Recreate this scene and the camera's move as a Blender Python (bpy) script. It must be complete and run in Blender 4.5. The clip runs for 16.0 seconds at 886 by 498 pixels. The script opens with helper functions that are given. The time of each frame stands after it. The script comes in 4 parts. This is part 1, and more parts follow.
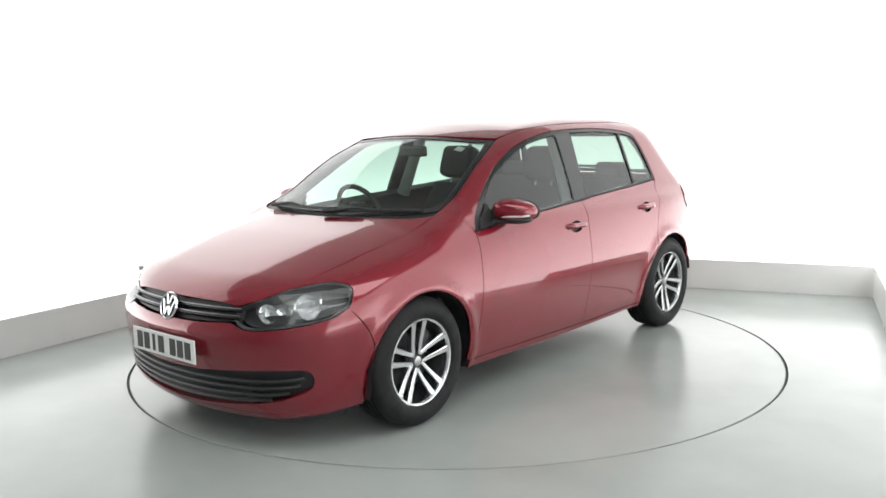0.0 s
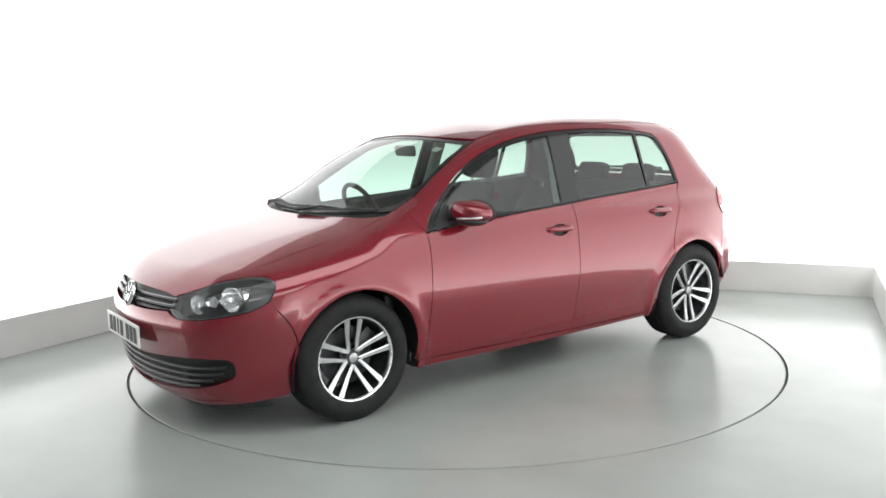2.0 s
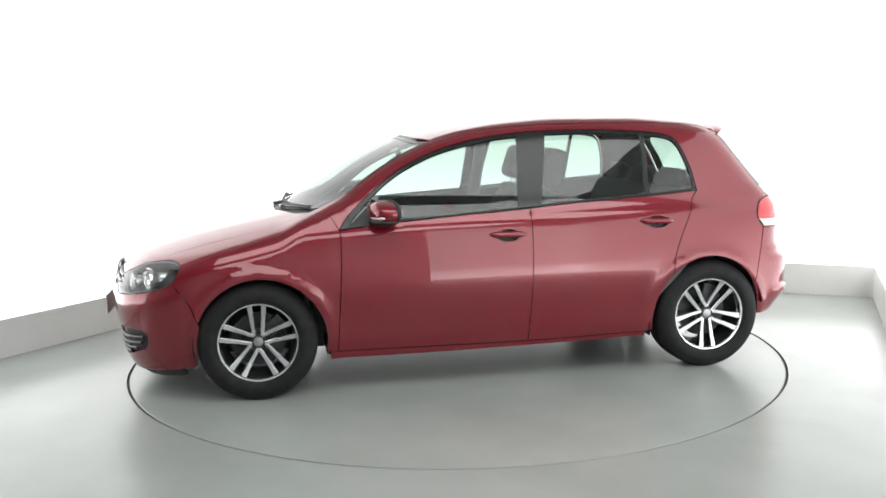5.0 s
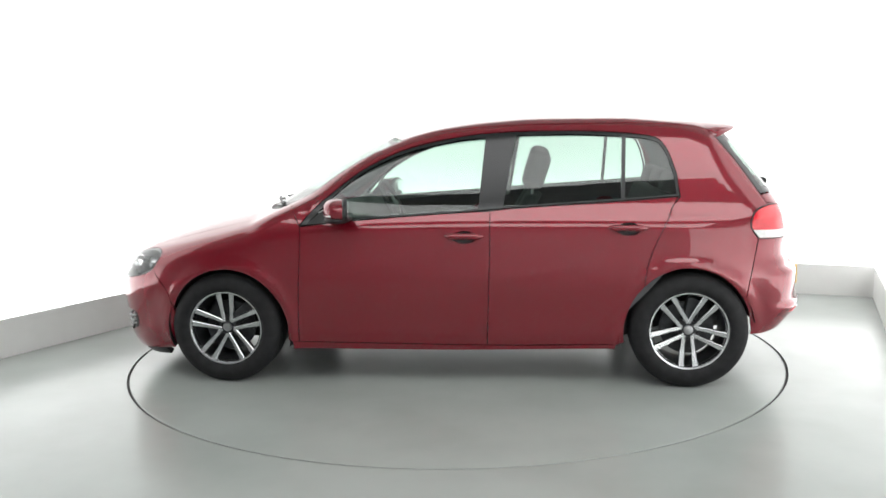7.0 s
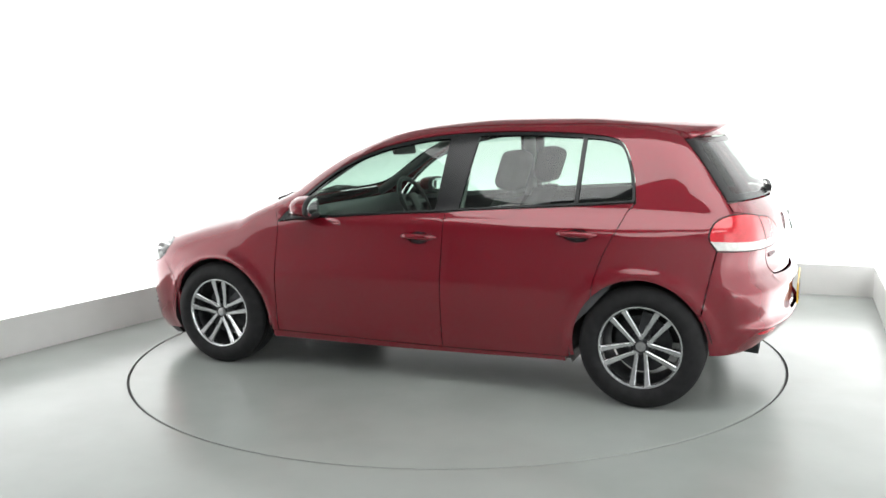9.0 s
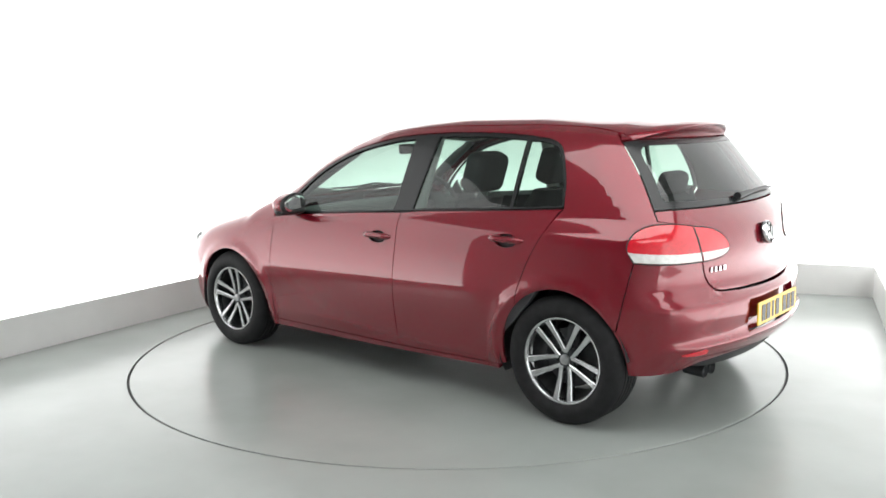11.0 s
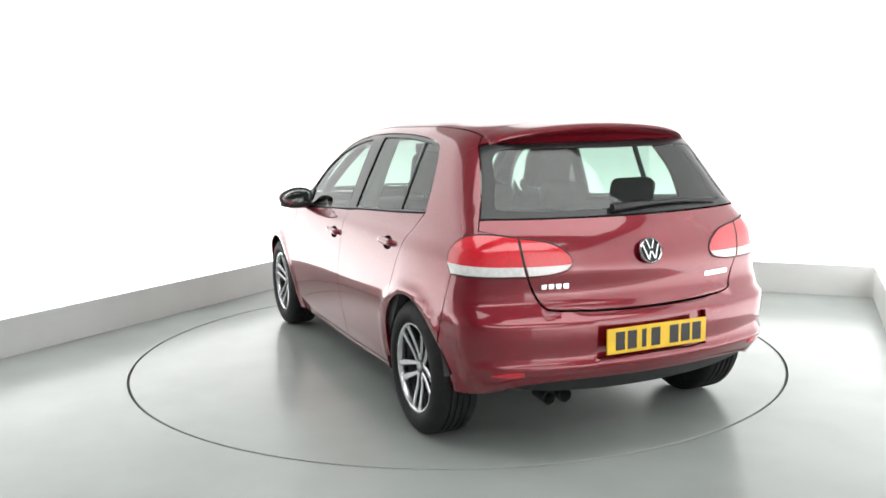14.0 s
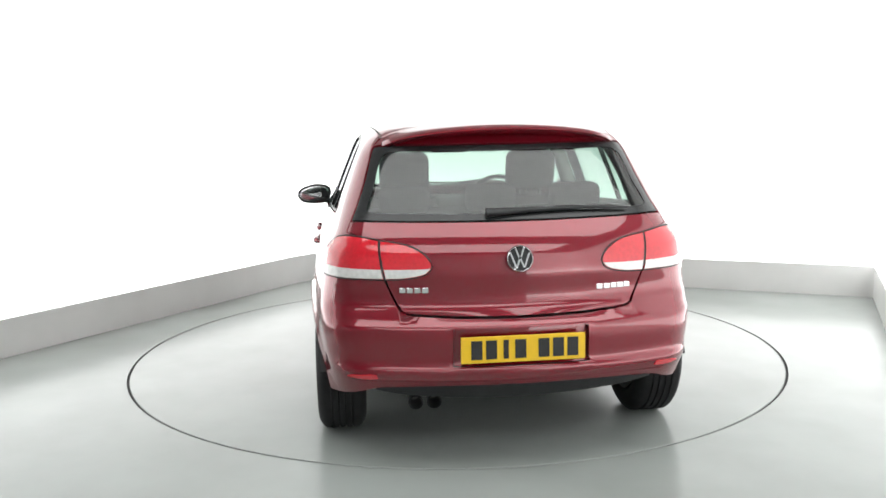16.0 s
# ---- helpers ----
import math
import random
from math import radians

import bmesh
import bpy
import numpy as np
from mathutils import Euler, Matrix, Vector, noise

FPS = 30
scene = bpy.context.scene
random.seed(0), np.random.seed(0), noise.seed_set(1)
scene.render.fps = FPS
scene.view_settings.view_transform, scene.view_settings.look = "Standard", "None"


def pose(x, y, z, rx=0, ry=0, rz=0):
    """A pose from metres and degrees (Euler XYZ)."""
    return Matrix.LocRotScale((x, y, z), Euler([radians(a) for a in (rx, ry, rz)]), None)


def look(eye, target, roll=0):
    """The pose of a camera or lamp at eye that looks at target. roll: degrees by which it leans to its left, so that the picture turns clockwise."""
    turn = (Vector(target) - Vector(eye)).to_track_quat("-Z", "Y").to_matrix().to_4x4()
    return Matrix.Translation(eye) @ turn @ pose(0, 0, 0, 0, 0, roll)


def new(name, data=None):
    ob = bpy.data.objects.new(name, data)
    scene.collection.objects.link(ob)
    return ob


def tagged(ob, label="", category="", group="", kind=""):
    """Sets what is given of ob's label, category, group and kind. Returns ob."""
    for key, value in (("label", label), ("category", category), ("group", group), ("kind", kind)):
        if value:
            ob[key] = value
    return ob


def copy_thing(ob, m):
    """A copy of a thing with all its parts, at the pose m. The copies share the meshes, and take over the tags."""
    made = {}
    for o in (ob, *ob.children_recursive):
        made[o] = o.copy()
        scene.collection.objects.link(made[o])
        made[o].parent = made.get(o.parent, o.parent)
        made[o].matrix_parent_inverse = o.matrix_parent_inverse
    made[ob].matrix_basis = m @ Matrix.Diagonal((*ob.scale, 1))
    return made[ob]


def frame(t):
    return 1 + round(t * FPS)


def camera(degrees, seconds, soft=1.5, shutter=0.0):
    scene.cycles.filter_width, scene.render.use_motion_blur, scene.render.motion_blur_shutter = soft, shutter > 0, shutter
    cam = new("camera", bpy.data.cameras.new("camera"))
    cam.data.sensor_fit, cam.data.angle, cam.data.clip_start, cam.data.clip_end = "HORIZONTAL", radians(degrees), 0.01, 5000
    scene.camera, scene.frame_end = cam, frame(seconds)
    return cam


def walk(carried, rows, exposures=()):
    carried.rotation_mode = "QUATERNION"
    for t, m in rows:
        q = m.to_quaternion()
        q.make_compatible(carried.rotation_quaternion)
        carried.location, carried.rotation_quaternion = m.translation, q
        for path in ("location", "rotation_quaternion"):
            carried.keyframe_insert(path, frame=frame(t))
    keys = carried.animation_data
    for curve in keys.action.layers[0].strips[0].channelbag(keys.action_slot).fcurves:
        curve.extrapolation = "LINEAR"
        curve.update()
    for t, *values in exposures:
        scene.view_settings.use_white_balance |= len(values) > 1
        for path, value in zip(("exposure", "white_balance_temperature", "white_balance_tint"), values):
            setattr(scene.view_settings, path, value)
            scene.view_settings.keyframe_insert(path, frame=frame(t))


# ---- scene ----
from mathutils.geometry import delaunay_2d_cdt

# ---------------------------------------------------------------- camera: fixed on its stand
cam = camera(54.25, 16.0, soft=1.6)
EYE = look((0, -5.5026, 1.4512), (-0.01254, -4.5132, 1.3066), -1.094)
walk(cam, [(0.0, EYE), (16.0, EYE)], exposures=[(0.0, 0.0), (16.0, 0.0)])

# ---------------------------------------------------------------- world: a closed studio, almost no outside light
world = bpy.data.worlds.new("world")
scene.world = world
world.use_nodes = True
world.node_tree.nodes["Background"].inputs["Color"].default_value = (0.9, 0.95, 1.0, 1)
world.node_tree.nodes["Background"].inputs["Strength"].default_value = 0.05

PANEL_GLOW = 2.55     # panels added above the view
WALL_FOOT, WALL_HEAD = 3.0, 1.15      # glow added to the walls, stronger at their foot


# ---------------------------------------------------------------- materials
def material(name, colour, rough=0.5, metal=0.0, coat=0.0, spec=0.5, vary=0.0, scale=8.0, bump=0.0, bump_scale=60.0,
             rough_vary=0.0, glow=0.0, second=None):
    m = bpy.data.materials.new(name)
    m.use_nodes = True
    nt = m.node_tree
    b = nt.nodes["Principled BSDF"]
    b.inputs["Base Color"].default_value = (*colour, 1)
    b.inputs["Roughness"].default_value = rough
    b.inputs["Metallic"].default_value = metal
    b.inputs["Coat Weight"].default_value = coat
    b.inputs["Coat Roughness"].default_value = 0.03
    b.inputs["Specular IOR Level"].default_value = spec
    co = nt.nodes.new("ShaderNodeTexCoord")
    if vary or second:
        n = nt.nodes.new("ShaderNodeTexNoise")
        n.inputs["Scale"].default_value, n.inputs["Detail"].default_value = scale, 6
        nt.links.new(co.outputs["Object"], n.inputs["Vector"])
        r = nt.nodes.new("ShaderNodeMapRange")
        r.inputs["From Min"].default_value, r.inputs["From Max"].default_value = 0.35, 0.65
        nt.links.new(n.outputs["Fac"], r.inputs["Value"])
        mix = nt.nodes.new("ShaderNodeMix")
        mix.data_type = "RGBA"
        mix.inputs["A"].default_value = (*colour, 1)
        mix.inputs["B"].default_value = (*(second or [c * (1 - vary) for c in colour]), 1)
        nt.links.new(r.outputs["Result"], mix.inputs["Factor"])
        nt.links.new(mix.outputs["Result"], b.inputs["Base Color"])
    if rough_vary:
        n2 = nt.nodes.new("ShaderNodeTexNoise")
        n2.inputs["Scale"].default_value, n2.inputs["Detail"].default_value = scale * 0.6, 8
        nt.links.new(co.outputs["Object"], n2.inputs["Vector"])
        r2 = nt.nodes.new("ShaderNodeMapRange")
        r2.inputs["From Min"].default_value, r2.inputs["From Max"].default_value = 0.3, 0.7
        r2.inputs["To Min"].default_value, r2.inputs["To Max"].default_value = rough - rough_vary, rough + rough_vary
        nt.links.new(n2.outputs["Fac"], r2.inputs["Value"])
        nt.links.new(r2.outputs["Result"], b.inputs["Roughness"])
    if bump:
        n3 = nt.nodes.new("ShaderNodeTexNoise")
        n3.inputs["Scale"].default_value, n3.inputs["Detail"].default_value = bump_scale, 5
        nt.links.new(co.outputs["Object"], n3.inputs["Vector"])
        bp = nt.nodes.new("ShaderNodeBump")
        bp.inputs["Strength"].default_value, bp.inputs["Distance"].default_value = bump, 0.004
        nt.links.new(n3.outputs["Fac"], bp.inputs["Height"])
        nt.links.new(bp.outputs["Normal"], b.inputs["Normal"])
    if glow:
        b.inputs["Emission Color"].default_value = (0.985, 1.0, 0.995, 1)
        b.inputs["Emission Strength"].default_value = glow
    return m


def glass_material(name, tint, base=0.07, rough=0.0):
    """Thin pane: tinted see-through, with a mirror gloss by Fresnel."""
    m = bpy.data.materials.new(name)
    m.use_nodes = True
    nt = m.node_tree
    nt.nodes.remove(nt.nodes["Principled BSDF"])
    out = nt.nodes["Material Output"]
    tr = nt.nodes.new("ShaderNodeBsdfTransparent")
    tr.inputs["Color"].default_value = (*tint, 1)
    gl = nt.nodes.new("ShaderNodeBsdfGlossy")
    gl.inputs["Roughness"].default_value = rough
    lw = nt.nodes.new("ShaderNodeLayerWeight")
    lw.inputs["Blend"].default_value = 0.5
    pw5 = nt.nodes.new("ShaderNodeMath")
    pw5.operation, pw5.inputs[1].default_value = "POWER", 5.0
    nt.links.new(lw.outputs["Facing"], pw5.inputs[0])
    fr = nt.nodes.new("ShaderNodeMapRange")
    fr.inputs["To Min"].default_value, fr.inputs["To Max"].default_value = base, 1.0
    nt.links.new(pw5.outputs["Value"], fr.inputs["Value"])
    mix = nt.nodes.new("ShaderNodeMixShader")
    nt.links.new(fr.outputs["Result"], mix.inputs["Fac"])
    nt.links.new(tr.outputs["BSDF"], mix.inputs[1])
    nt.links.new(gl.outputs["BSDF"], mix.inputs[2])
    nt.links.new(mix.outputs["Shader"], out.inputs["Surface"])
    return m


def paint_material():
    """Metallic red lacquer: fine flakes under a deep, hard clear coat."""
    m = material("red_paint", (0.2, 0.01, 0.02), rough=0.26, metal=0.35, coat=1.0, spec=0.1)
    nt = m.node_tree
    b = nt.nodes["Principled BSDF"]
    b.inputs["Coat IOR"].default_value = 1.68
    b.inputs["Coat Roughness"].default_value = 0.02
    co = nt.nodes.new("ShaderNodeTexCoord")
    n = nt.nodes.new("ShaderNodeTexNoise")
    n.inputs["Scale"].default_value, n.inputs["Detail"].default_value = 900.0, 2
    nt.links.new(co.outputs["Object"], n.inputs["Vector"])
    mix = nt.nodes.new("ShaderNodeMix")
    mix.data_type = "RGBA"
    mix.inputs["A"].default_value, mix.inputs["B"].default_value = (0.155, 0.0045, 0.0125, 1), (0.245, 0.008, 0.021, 1)
    nt.links.new(n.outputs["Fac"], mix.inputs["Factor"])
    nt.links.new(mix.outputs["Result"], b.inputs["Base Color"])
    return m


def floor_material():
    """Grey-green floor paint: satin gloss, large cloudy stains, fine scuffs."""
    m = material("floor_paint", (0.325, 0.347, 0.333), rough=0.26, spec=0.22, scale=1.1,
                 second=(0.275, 0.293, 0.281), bump=0.015, bump_scale=45)
    nt = m.node_tree
    b = nt.nodes["Principled BSDF"]
    b.inputs["Coat Weight"].default_value = 0.12
    b.inputs["Coat Roughness"].default_value = 0.12
    return m


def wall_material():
    """White wall with an added glow, strongest at its foot and fading upwards."""
    m = material("added_glow_wall", (0.80, 0.805, 0.80), rough=0.8, spec=0.1, vary=0.03, scale=0.9, bump=0.03, bump_scale=120, glow=1.0)
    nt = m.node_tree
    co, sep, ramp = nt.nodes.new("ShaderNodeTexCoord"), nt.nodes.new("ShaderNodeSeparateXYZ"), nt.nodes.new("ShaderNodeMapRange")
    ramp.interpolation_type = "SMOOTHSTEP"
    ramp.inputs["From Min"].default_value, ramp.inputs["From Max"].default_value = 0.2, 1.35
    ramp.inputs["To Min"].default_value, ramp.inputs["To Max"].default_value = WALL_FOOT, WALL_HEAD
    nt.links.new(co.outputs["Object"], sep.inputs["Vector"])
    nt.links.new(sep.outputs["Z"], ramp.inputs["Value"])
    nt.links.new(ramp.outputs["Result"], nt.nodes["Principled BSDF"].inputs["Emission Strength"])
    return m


RED = paint_material()
BLACK = material("black_plastic", (0.018, 0.019, 0.02), rough=0.45, vary=0.3, scale=30, bump=0.1, bump_scale=400)
GLOSSBLACK = material("black_gloss_trim", (0.012, 0.013, 0.014), rough=0.25, vary=0.2, scale=12)
RUBBER = material("tyre_rubber", (0.014, 0.014, 0.015), rough=0.7, spec=0.28, vary=0.35, scale=25, bump=0.15, bump_scale=220)
ALLOY = material("machined_alloy", (0.66, 0.67, 0.68), rough=0.24, metal=1.0, vary=0.12, scale=30)
DARKALLOY = material("dark_alloy", (0.05, 0.052, 0.055), rough=0.42, metal=0.6, vary=0.3, scale=20)
CHROME = material("chrome", (0.86, 0.87, 0.88), rough=0.06, metal=1.0, vary=0.05, scale=20)
STEEL = material("brushed_steel", (0.45, 0.45, 0.46), rough=0.35, metal=1.0, vary=0.25, scale=40)
GLASS = glass_material("tinted_glass", (0.57, 0.69, 0.63), 0.08)
LENS = glass_material("clear_lens", (0.93, 0.95, 0.95), 0.05)
REDLENS = material("red_lens", (0.66, 0.014, 0.028), rough=0.12, coat=1.0, vary=0.15, scale=70)
WHITELENS = material("pale_lens", (0.72, 0.72, 0.70), rough=0.15, coat=1.0, vary=0.15, scale=60)
LAMPDARK = material("lamp_housing", (0.07, 0.072, 0.075), rough=0.3, vary=0.3, scale=20)
REFLECTOR = material("lamp_reflector", (0.95, 0.95, 0.96), rough=0.14, metal=0.85, vary=0.12, scale=60)
FABRIC = material("seat_fabric", (0.045, 0.046, 0.05), rough=0.9, vary=0.25, scale=40, bump=0.12, bump_scale=150)
TRIM = material("cabin_trim", (0.075, 0.077, 0.08), rough=0.6, vary=0.25, scale=30, bump=0.06, bump_scale=120)
LINING = material("roof_lining", (0.42, 0.42, 0.40), rough=0.9, vary=0.1, scale=40, bump=0.1, bump_scale=400)
PLATEWHITE = material("white_plate", (0.78, 0.78, 0.76), rough=0.3, vary=0.06, scale=25)
PLATEYELLOW = material("yellow_plate", (0.80, 0.50, 0.02), rough=0.3, vary=0.08, scale=25)
INK = material("plate_ink", (0.015, 0.015, 0.016), rough=0.4, vary=0.3, scale=30)
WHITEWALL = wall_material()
SKIRT = material("skirting_paint", (0.72, 0.72, 0.705), rough=0.35, vary=0.07, scale=3, bump=0.03, bump_scale=90)
GREYWALL = material("grey_unseen_wall", (0.60, 0.605, 0.61), rough=0.85, vary=0.2, scale=1.5)
CEILING = material("ceiling_paint", (0.30, 0.30, 0.295), rough=0.7, vary=0.04, scale=2)
FLOOR = floor_material()
PIT = material("gap_shadow", (0.02, 0.02, 0.02), rough=0.8, vary=0.3, scale=10)
DIFFUSER = material("lit_panel", (0.9, 0.9, 0.9), rough=0.5, glow=PANEL_GLOW)
WHITEPAINT = material("white_enamel", (0.8, 0.8, 0.79), rough=0.35, vary=0.05, scale=8)


# ---------------------------------------------------------------- mesh helpers
def link(name, me, mat, parent=None, label="", smooth=False):
    me.materials.append(mat)
    if smooth:
        me.shade_smooth()
    ob = new(name, me)
    ob.parent = parent
    if label:
        tagged(ob, label)
    return ob


def part(name, bm, mat, parent=None, label="", smooth=False, angle=None):
    me = bpy.data.meshes.new(name)
    bmesh.ops.recalc_face_normals(bm, faces=bm.faces)
    bm.to_mesh(me)
    bm.free()
    if angle is not None:
        me.shade_smooth()
        me.set_sharp_from_angle(angle=radians(angle))
        smooth = False
    return link(name, me, mat, parent, label, smooth)


def box(cx, cy, cz, sx, sy, sz, bevel=0.0, seg=2, m=None, bm=None):
    bm = bm or bmesh.new()
    r = bmesh.ops.create_cube(bm, size=1.0)
    bmesh.ops.scale(bm, vec=(sx, sy, sz), verts=r["verts"])
    if bevel:
        es = list({e for v in r["verts"] for e in v.link_edges})
        out = bmesh.ops.bevel(bm, geom=es, offset=bevel, segments=seg, affect="EDGES", profile=0.5)
        vs = list({v for f in out["faces"] for v in f.verts} | {v for v in r["verts"] if v.is_valid})
    else:
        vs = r["verts"]
    bmesh.ops.transform(bm, matrix=Matrix.Translation((cx, cy, cz)) @ (m or Matrix()), verts=vs)
    return bm


def lathe(profile, steps=64, axis="Y", bm=None):
    """Turn (radius, along) pairs round an axis."""
    bm = bm or bmesh.new()
    rings = []
    for k in range(steps):
        a = 2 * math.pi * k / steps
        ring = []
        for r, h in profile:
            c, s = r * math.cos(a), r * math.sin(a)
            p = {"Y": (c, h, s), "Z": (c, s, h), "X": (h, c, s)}[axis]
            ring.append(bm.verts.new(p))
        rings.append(ring)
    for k in range(steps):
        a, b = rings[k], rings[(k + 1) % steps]
        for i in range(len(profile) - 1):
            if profile[i][0] < 1e-6 and profile[i + 1][0] < 1e-6:
                continue
            bm.faces.new((a[i], a[i + 1], b[i + 1], b[i]))
    bmesh.ops.remove_doubles(bm, verts=bm.verts, dist=1e-5)
    return bm


def tube(points, radius, sides=8, bm=None, squash=1.0):
    """A rod along a line of points."""
    bm = bm or bmesh.new()
    P = [Vector(p) for p in points]
    rings = []
    for i, p in enumerate(P):
        d = (P[min(i + 1, len(P) - 1)] - P[max(i - 1, 0)]).normalized()
        up = Vector((0, 0, 1)) if abs(d.z) < 0.9 else Vector((0, 1, 0))
        s = d.cross(up).normalized()
        u = s.cross(d)
        r = radius[i] if isinstance(radius, (list, tuple)) else radius
        rings.append([bm.verts.new(p + r * (math.cos(2 * math.pi * k / sides) * s + squash * math.sin(2 * math.pi * k / sides) * u)) for k in range(sides)])
    for a, b in zip(rings, rings[1:]):
        for k in range(sides):
            bm.faces.new((a[k], a[(k + 1) % sides], b[(k + 1) % sides], b[k]))
    bm.faces.new(rings[0][::-1])
    bm.faces.new(rings[-1])
    return bm


# ---------------------------------------------------------------- the car's form, as one smooth solid
def pw(x, pts):
    """smooth (monotone cubic) curve through control points"""
    P = np.array(sorted(pts), float); X, Y = P[:, 0], P[:, 1]
    h = np.diff(X); d = np.diff(Y) / h
    m = np.empty(len(X)); m[0], m[-1] = d[0], d[-1]
    s = d[:-1] * d[1:]
    w1, w2 = 2 * h[1:] + h[:-1], h[1:] + 2 * h[:-1]
    with np.errstate(divide="ignore", invalid="ignore"):
        m[1:-1] = np.where(s > 0, (w1 + w2) / (w1 / d[:-1] + w2 / d[1:]), 0)
    x = np.asarray(x, float); i = np.clip(np.searchsorted(X, x) - 1, 0, len(h) - 1)
    t = (x - X[i]) / h[i]; tc = np.clip(t, 0, 1)
    y = ((2*tc**3 - 3*tc**2 + 1)*Y[i] + (tc**3 - 2*tc**2 + tc)*h[i]*m[i] + (-2*tc**3 + 3*tc**2)*Y[i+1] + (tc**3 - tc**2)*h[i]*m[i+1])
    return y + np.where(t < 0, (x - X[0]) * m[0], 0) + np.where(t > 1, (x - X[-1]) * m[-1], 0)
def smax(a, b, r):
    h = np.maximum(r - np.abs(a - b), 0)
    return np.maximum(a, b) + h * h / (4 * r)
SIDE = [(.05, .72), (.18, .798), (.24, .820), (.275, .832), (.30, .8385), (.325, .8430), (.38, .8535), (.45, .8655), (.52, .8755), (.57, .8798), (.60, .8803), (.64, .8778), (.70, .8710), (.76, .8630), (.82, .8535), (.88, .8420), (.915, .8315), (.945, .8125), (.975, .793), (1.05, .763), (1.2, .703), (1.35, .638), (1.5, .56)]
WING = [(.05, .72), (.18, .798), (.24, .820), (.275, .832), (.30, .8385), (.325, .8430), (.38, .8535), (.45, .8655), (.52, .8755), (.57, .8798), (.60, .8803), (.64, .8778), (.70, .8710), (.76, .8605), (.82, .8470), (.88, .8290), (.96, .799), (1.05, .762), (1.2, .703), (1.35, .638), (1.5, .56)]
NOSE = [(.05, 1.90), (.12, 2.0), (.17, 2.055), (.24, 2.085), (.34, 2.10), (.44, 2.12), (.52, 2.13), (.575, 2.118), (.63, 2.085), (.70, 2.05), (.8, 1.97)]
TAIL = [(.1, -1.72), (.22, -1.83), (.28, -1.89), (.36, -1.96), (.40, -1.992), (.435, -2.008), (.47, -1.985), (.56, -1.993), (.615, -1.99), (.64, -1.965), (.655, -1.942), (.672, -1.944), (.70, -1.928), (.74, -1.923), (.82, -1.93), (.9, -1.918), (.95, -1.90), (1.03, -1.848), (1.2, -1.712), (1.36, -1.585), (1.45, -1.51)]
TOPC = [(2.2, .605), (2.07, .695), (1.98, .735), (1.8, .797), (1.5, .879), (1.22, .943), (1.155, .960), (1.06, 1.016), (.92, 1.112), (.72, 1.236), (.51, 1.336), (.3, 1.406), (.1, 1.452), (-.2, 1.488), (-.5, 1.502), (-.9, 1.499), (-1.2, 1.478), (-1.45, 1.452), (-1.7, 1.415)]
def Fbody(x, y, z):
    ay = np.abs(y)
    low = np.clip((1.02 - z) / .16, 0, 1)
    low = low * low * (3 - 2 * low)
    dy = -.105 * (np.maximum(x - 1.15, 0) / .85) ** 2 - (.045 + .075 * low) * (np.maximum(-x - 1.15, 0) / .8) ** 2 - (1 - low) * (np.where(x > -.1, .02, .008) * ((x + .1) / .9) ** 2)
    ahead = np.clip((x - .45) / .75, 0, 1)
    ahead = ahead * ahead * (3 - 2 * ahead)
    y0 = pw(z, SIDE) * (1 - ahead) + pw(z, WING) * ahead + dy
    for cx in (1.268, -1.268):
        d = np.sqrt((x - cx) ** 2 + (z - .305) ** 2)
        y0 = y0 + .012 * np.exp(-((d - .375) / .035) ** 2) * (z < .9)
    side = ay - y0
    front = (x - (pw(z, NOSE) - (.30 + .06 * np.clip((z - .3) / .2, 0, 1)) * y * y)) * .9
    rear = ((pw(z, TAIL) + .26 * y * y) - x) * .9
    bow = np.clip((z - .90) / .18, 0, 1)
    bow = bow * bow * (3 - 2 * bow)
    xx = x + .33 * y * y * np.clip((x + .1) / .5, 0, 1) * bow
    fwd = np.clip((x - .82) / .3, 0, 1)
    fwd = fwd * fwd * (3 - 2 * fwd)
    crown = (1 - fwd) * (.075 + .085 * np.clip((.5 - x) / .6, 0, 1)) + fwd * .035
    top = z - (pw(xx, TOPC) - crown * y * y - .12 * fwd * y ** 4)
    ridge = ay - (.33 + .16 * np.clip((1.95 - x) / .9, 0, 1))
    fall = .5 * (ridge + np.sqrt(ridge * ridge + .022 ** 2))
    top = top + fwd * (.075 * fall - .012)
    f = smax(side, front, .22)
    high = np.clip((z - .95) / .15, 0, 1)
    f = smax(f, rear, .12 + .06 * high)
    return smax(f, top, .09 - .015 * fwd)


def solve(fn, lo, hi, steps=34):
    """Where fn changes from inside to outside between lo and hi."""
    lo, hi = lo.copy(), hi.copy()
    for _ in range(steps):
        mid = (lo + hi) / 2
        inside = fn(mid) < 0
        lo, hi = np.where(inside, mid, lo), np.where(inside, hi, mid)
    return (lo + hi) / 2


class SideRays:
    def __init__(self, sign):
        self.s = sign
    def uv(self, p):
        return np.c_[p[:, 0], p[:, 2]]
    def xyz(self, q, off=0.0):
        x, z = q[:, 0], q[:, 1]
        y = solve(lambda v: Fbody(x, v, z) - off, np.zeros(len(x)), np.full(len(x), 1.2))
        return np.c_[x, self.s * y, z]


class TopRays:
    def uv(self, p):
        return np.c_[p[:, 0], p[:, 1]]
    def xyz(self, q, off=0.0):
        x, y = q[:, 0], q[:, 1]
        z = solve(lambda v: Fbody(x, y, v) - off, np.full(len(x), 0.45), np.full(len(x), 1.7))
        return np.c_[x, y, z]


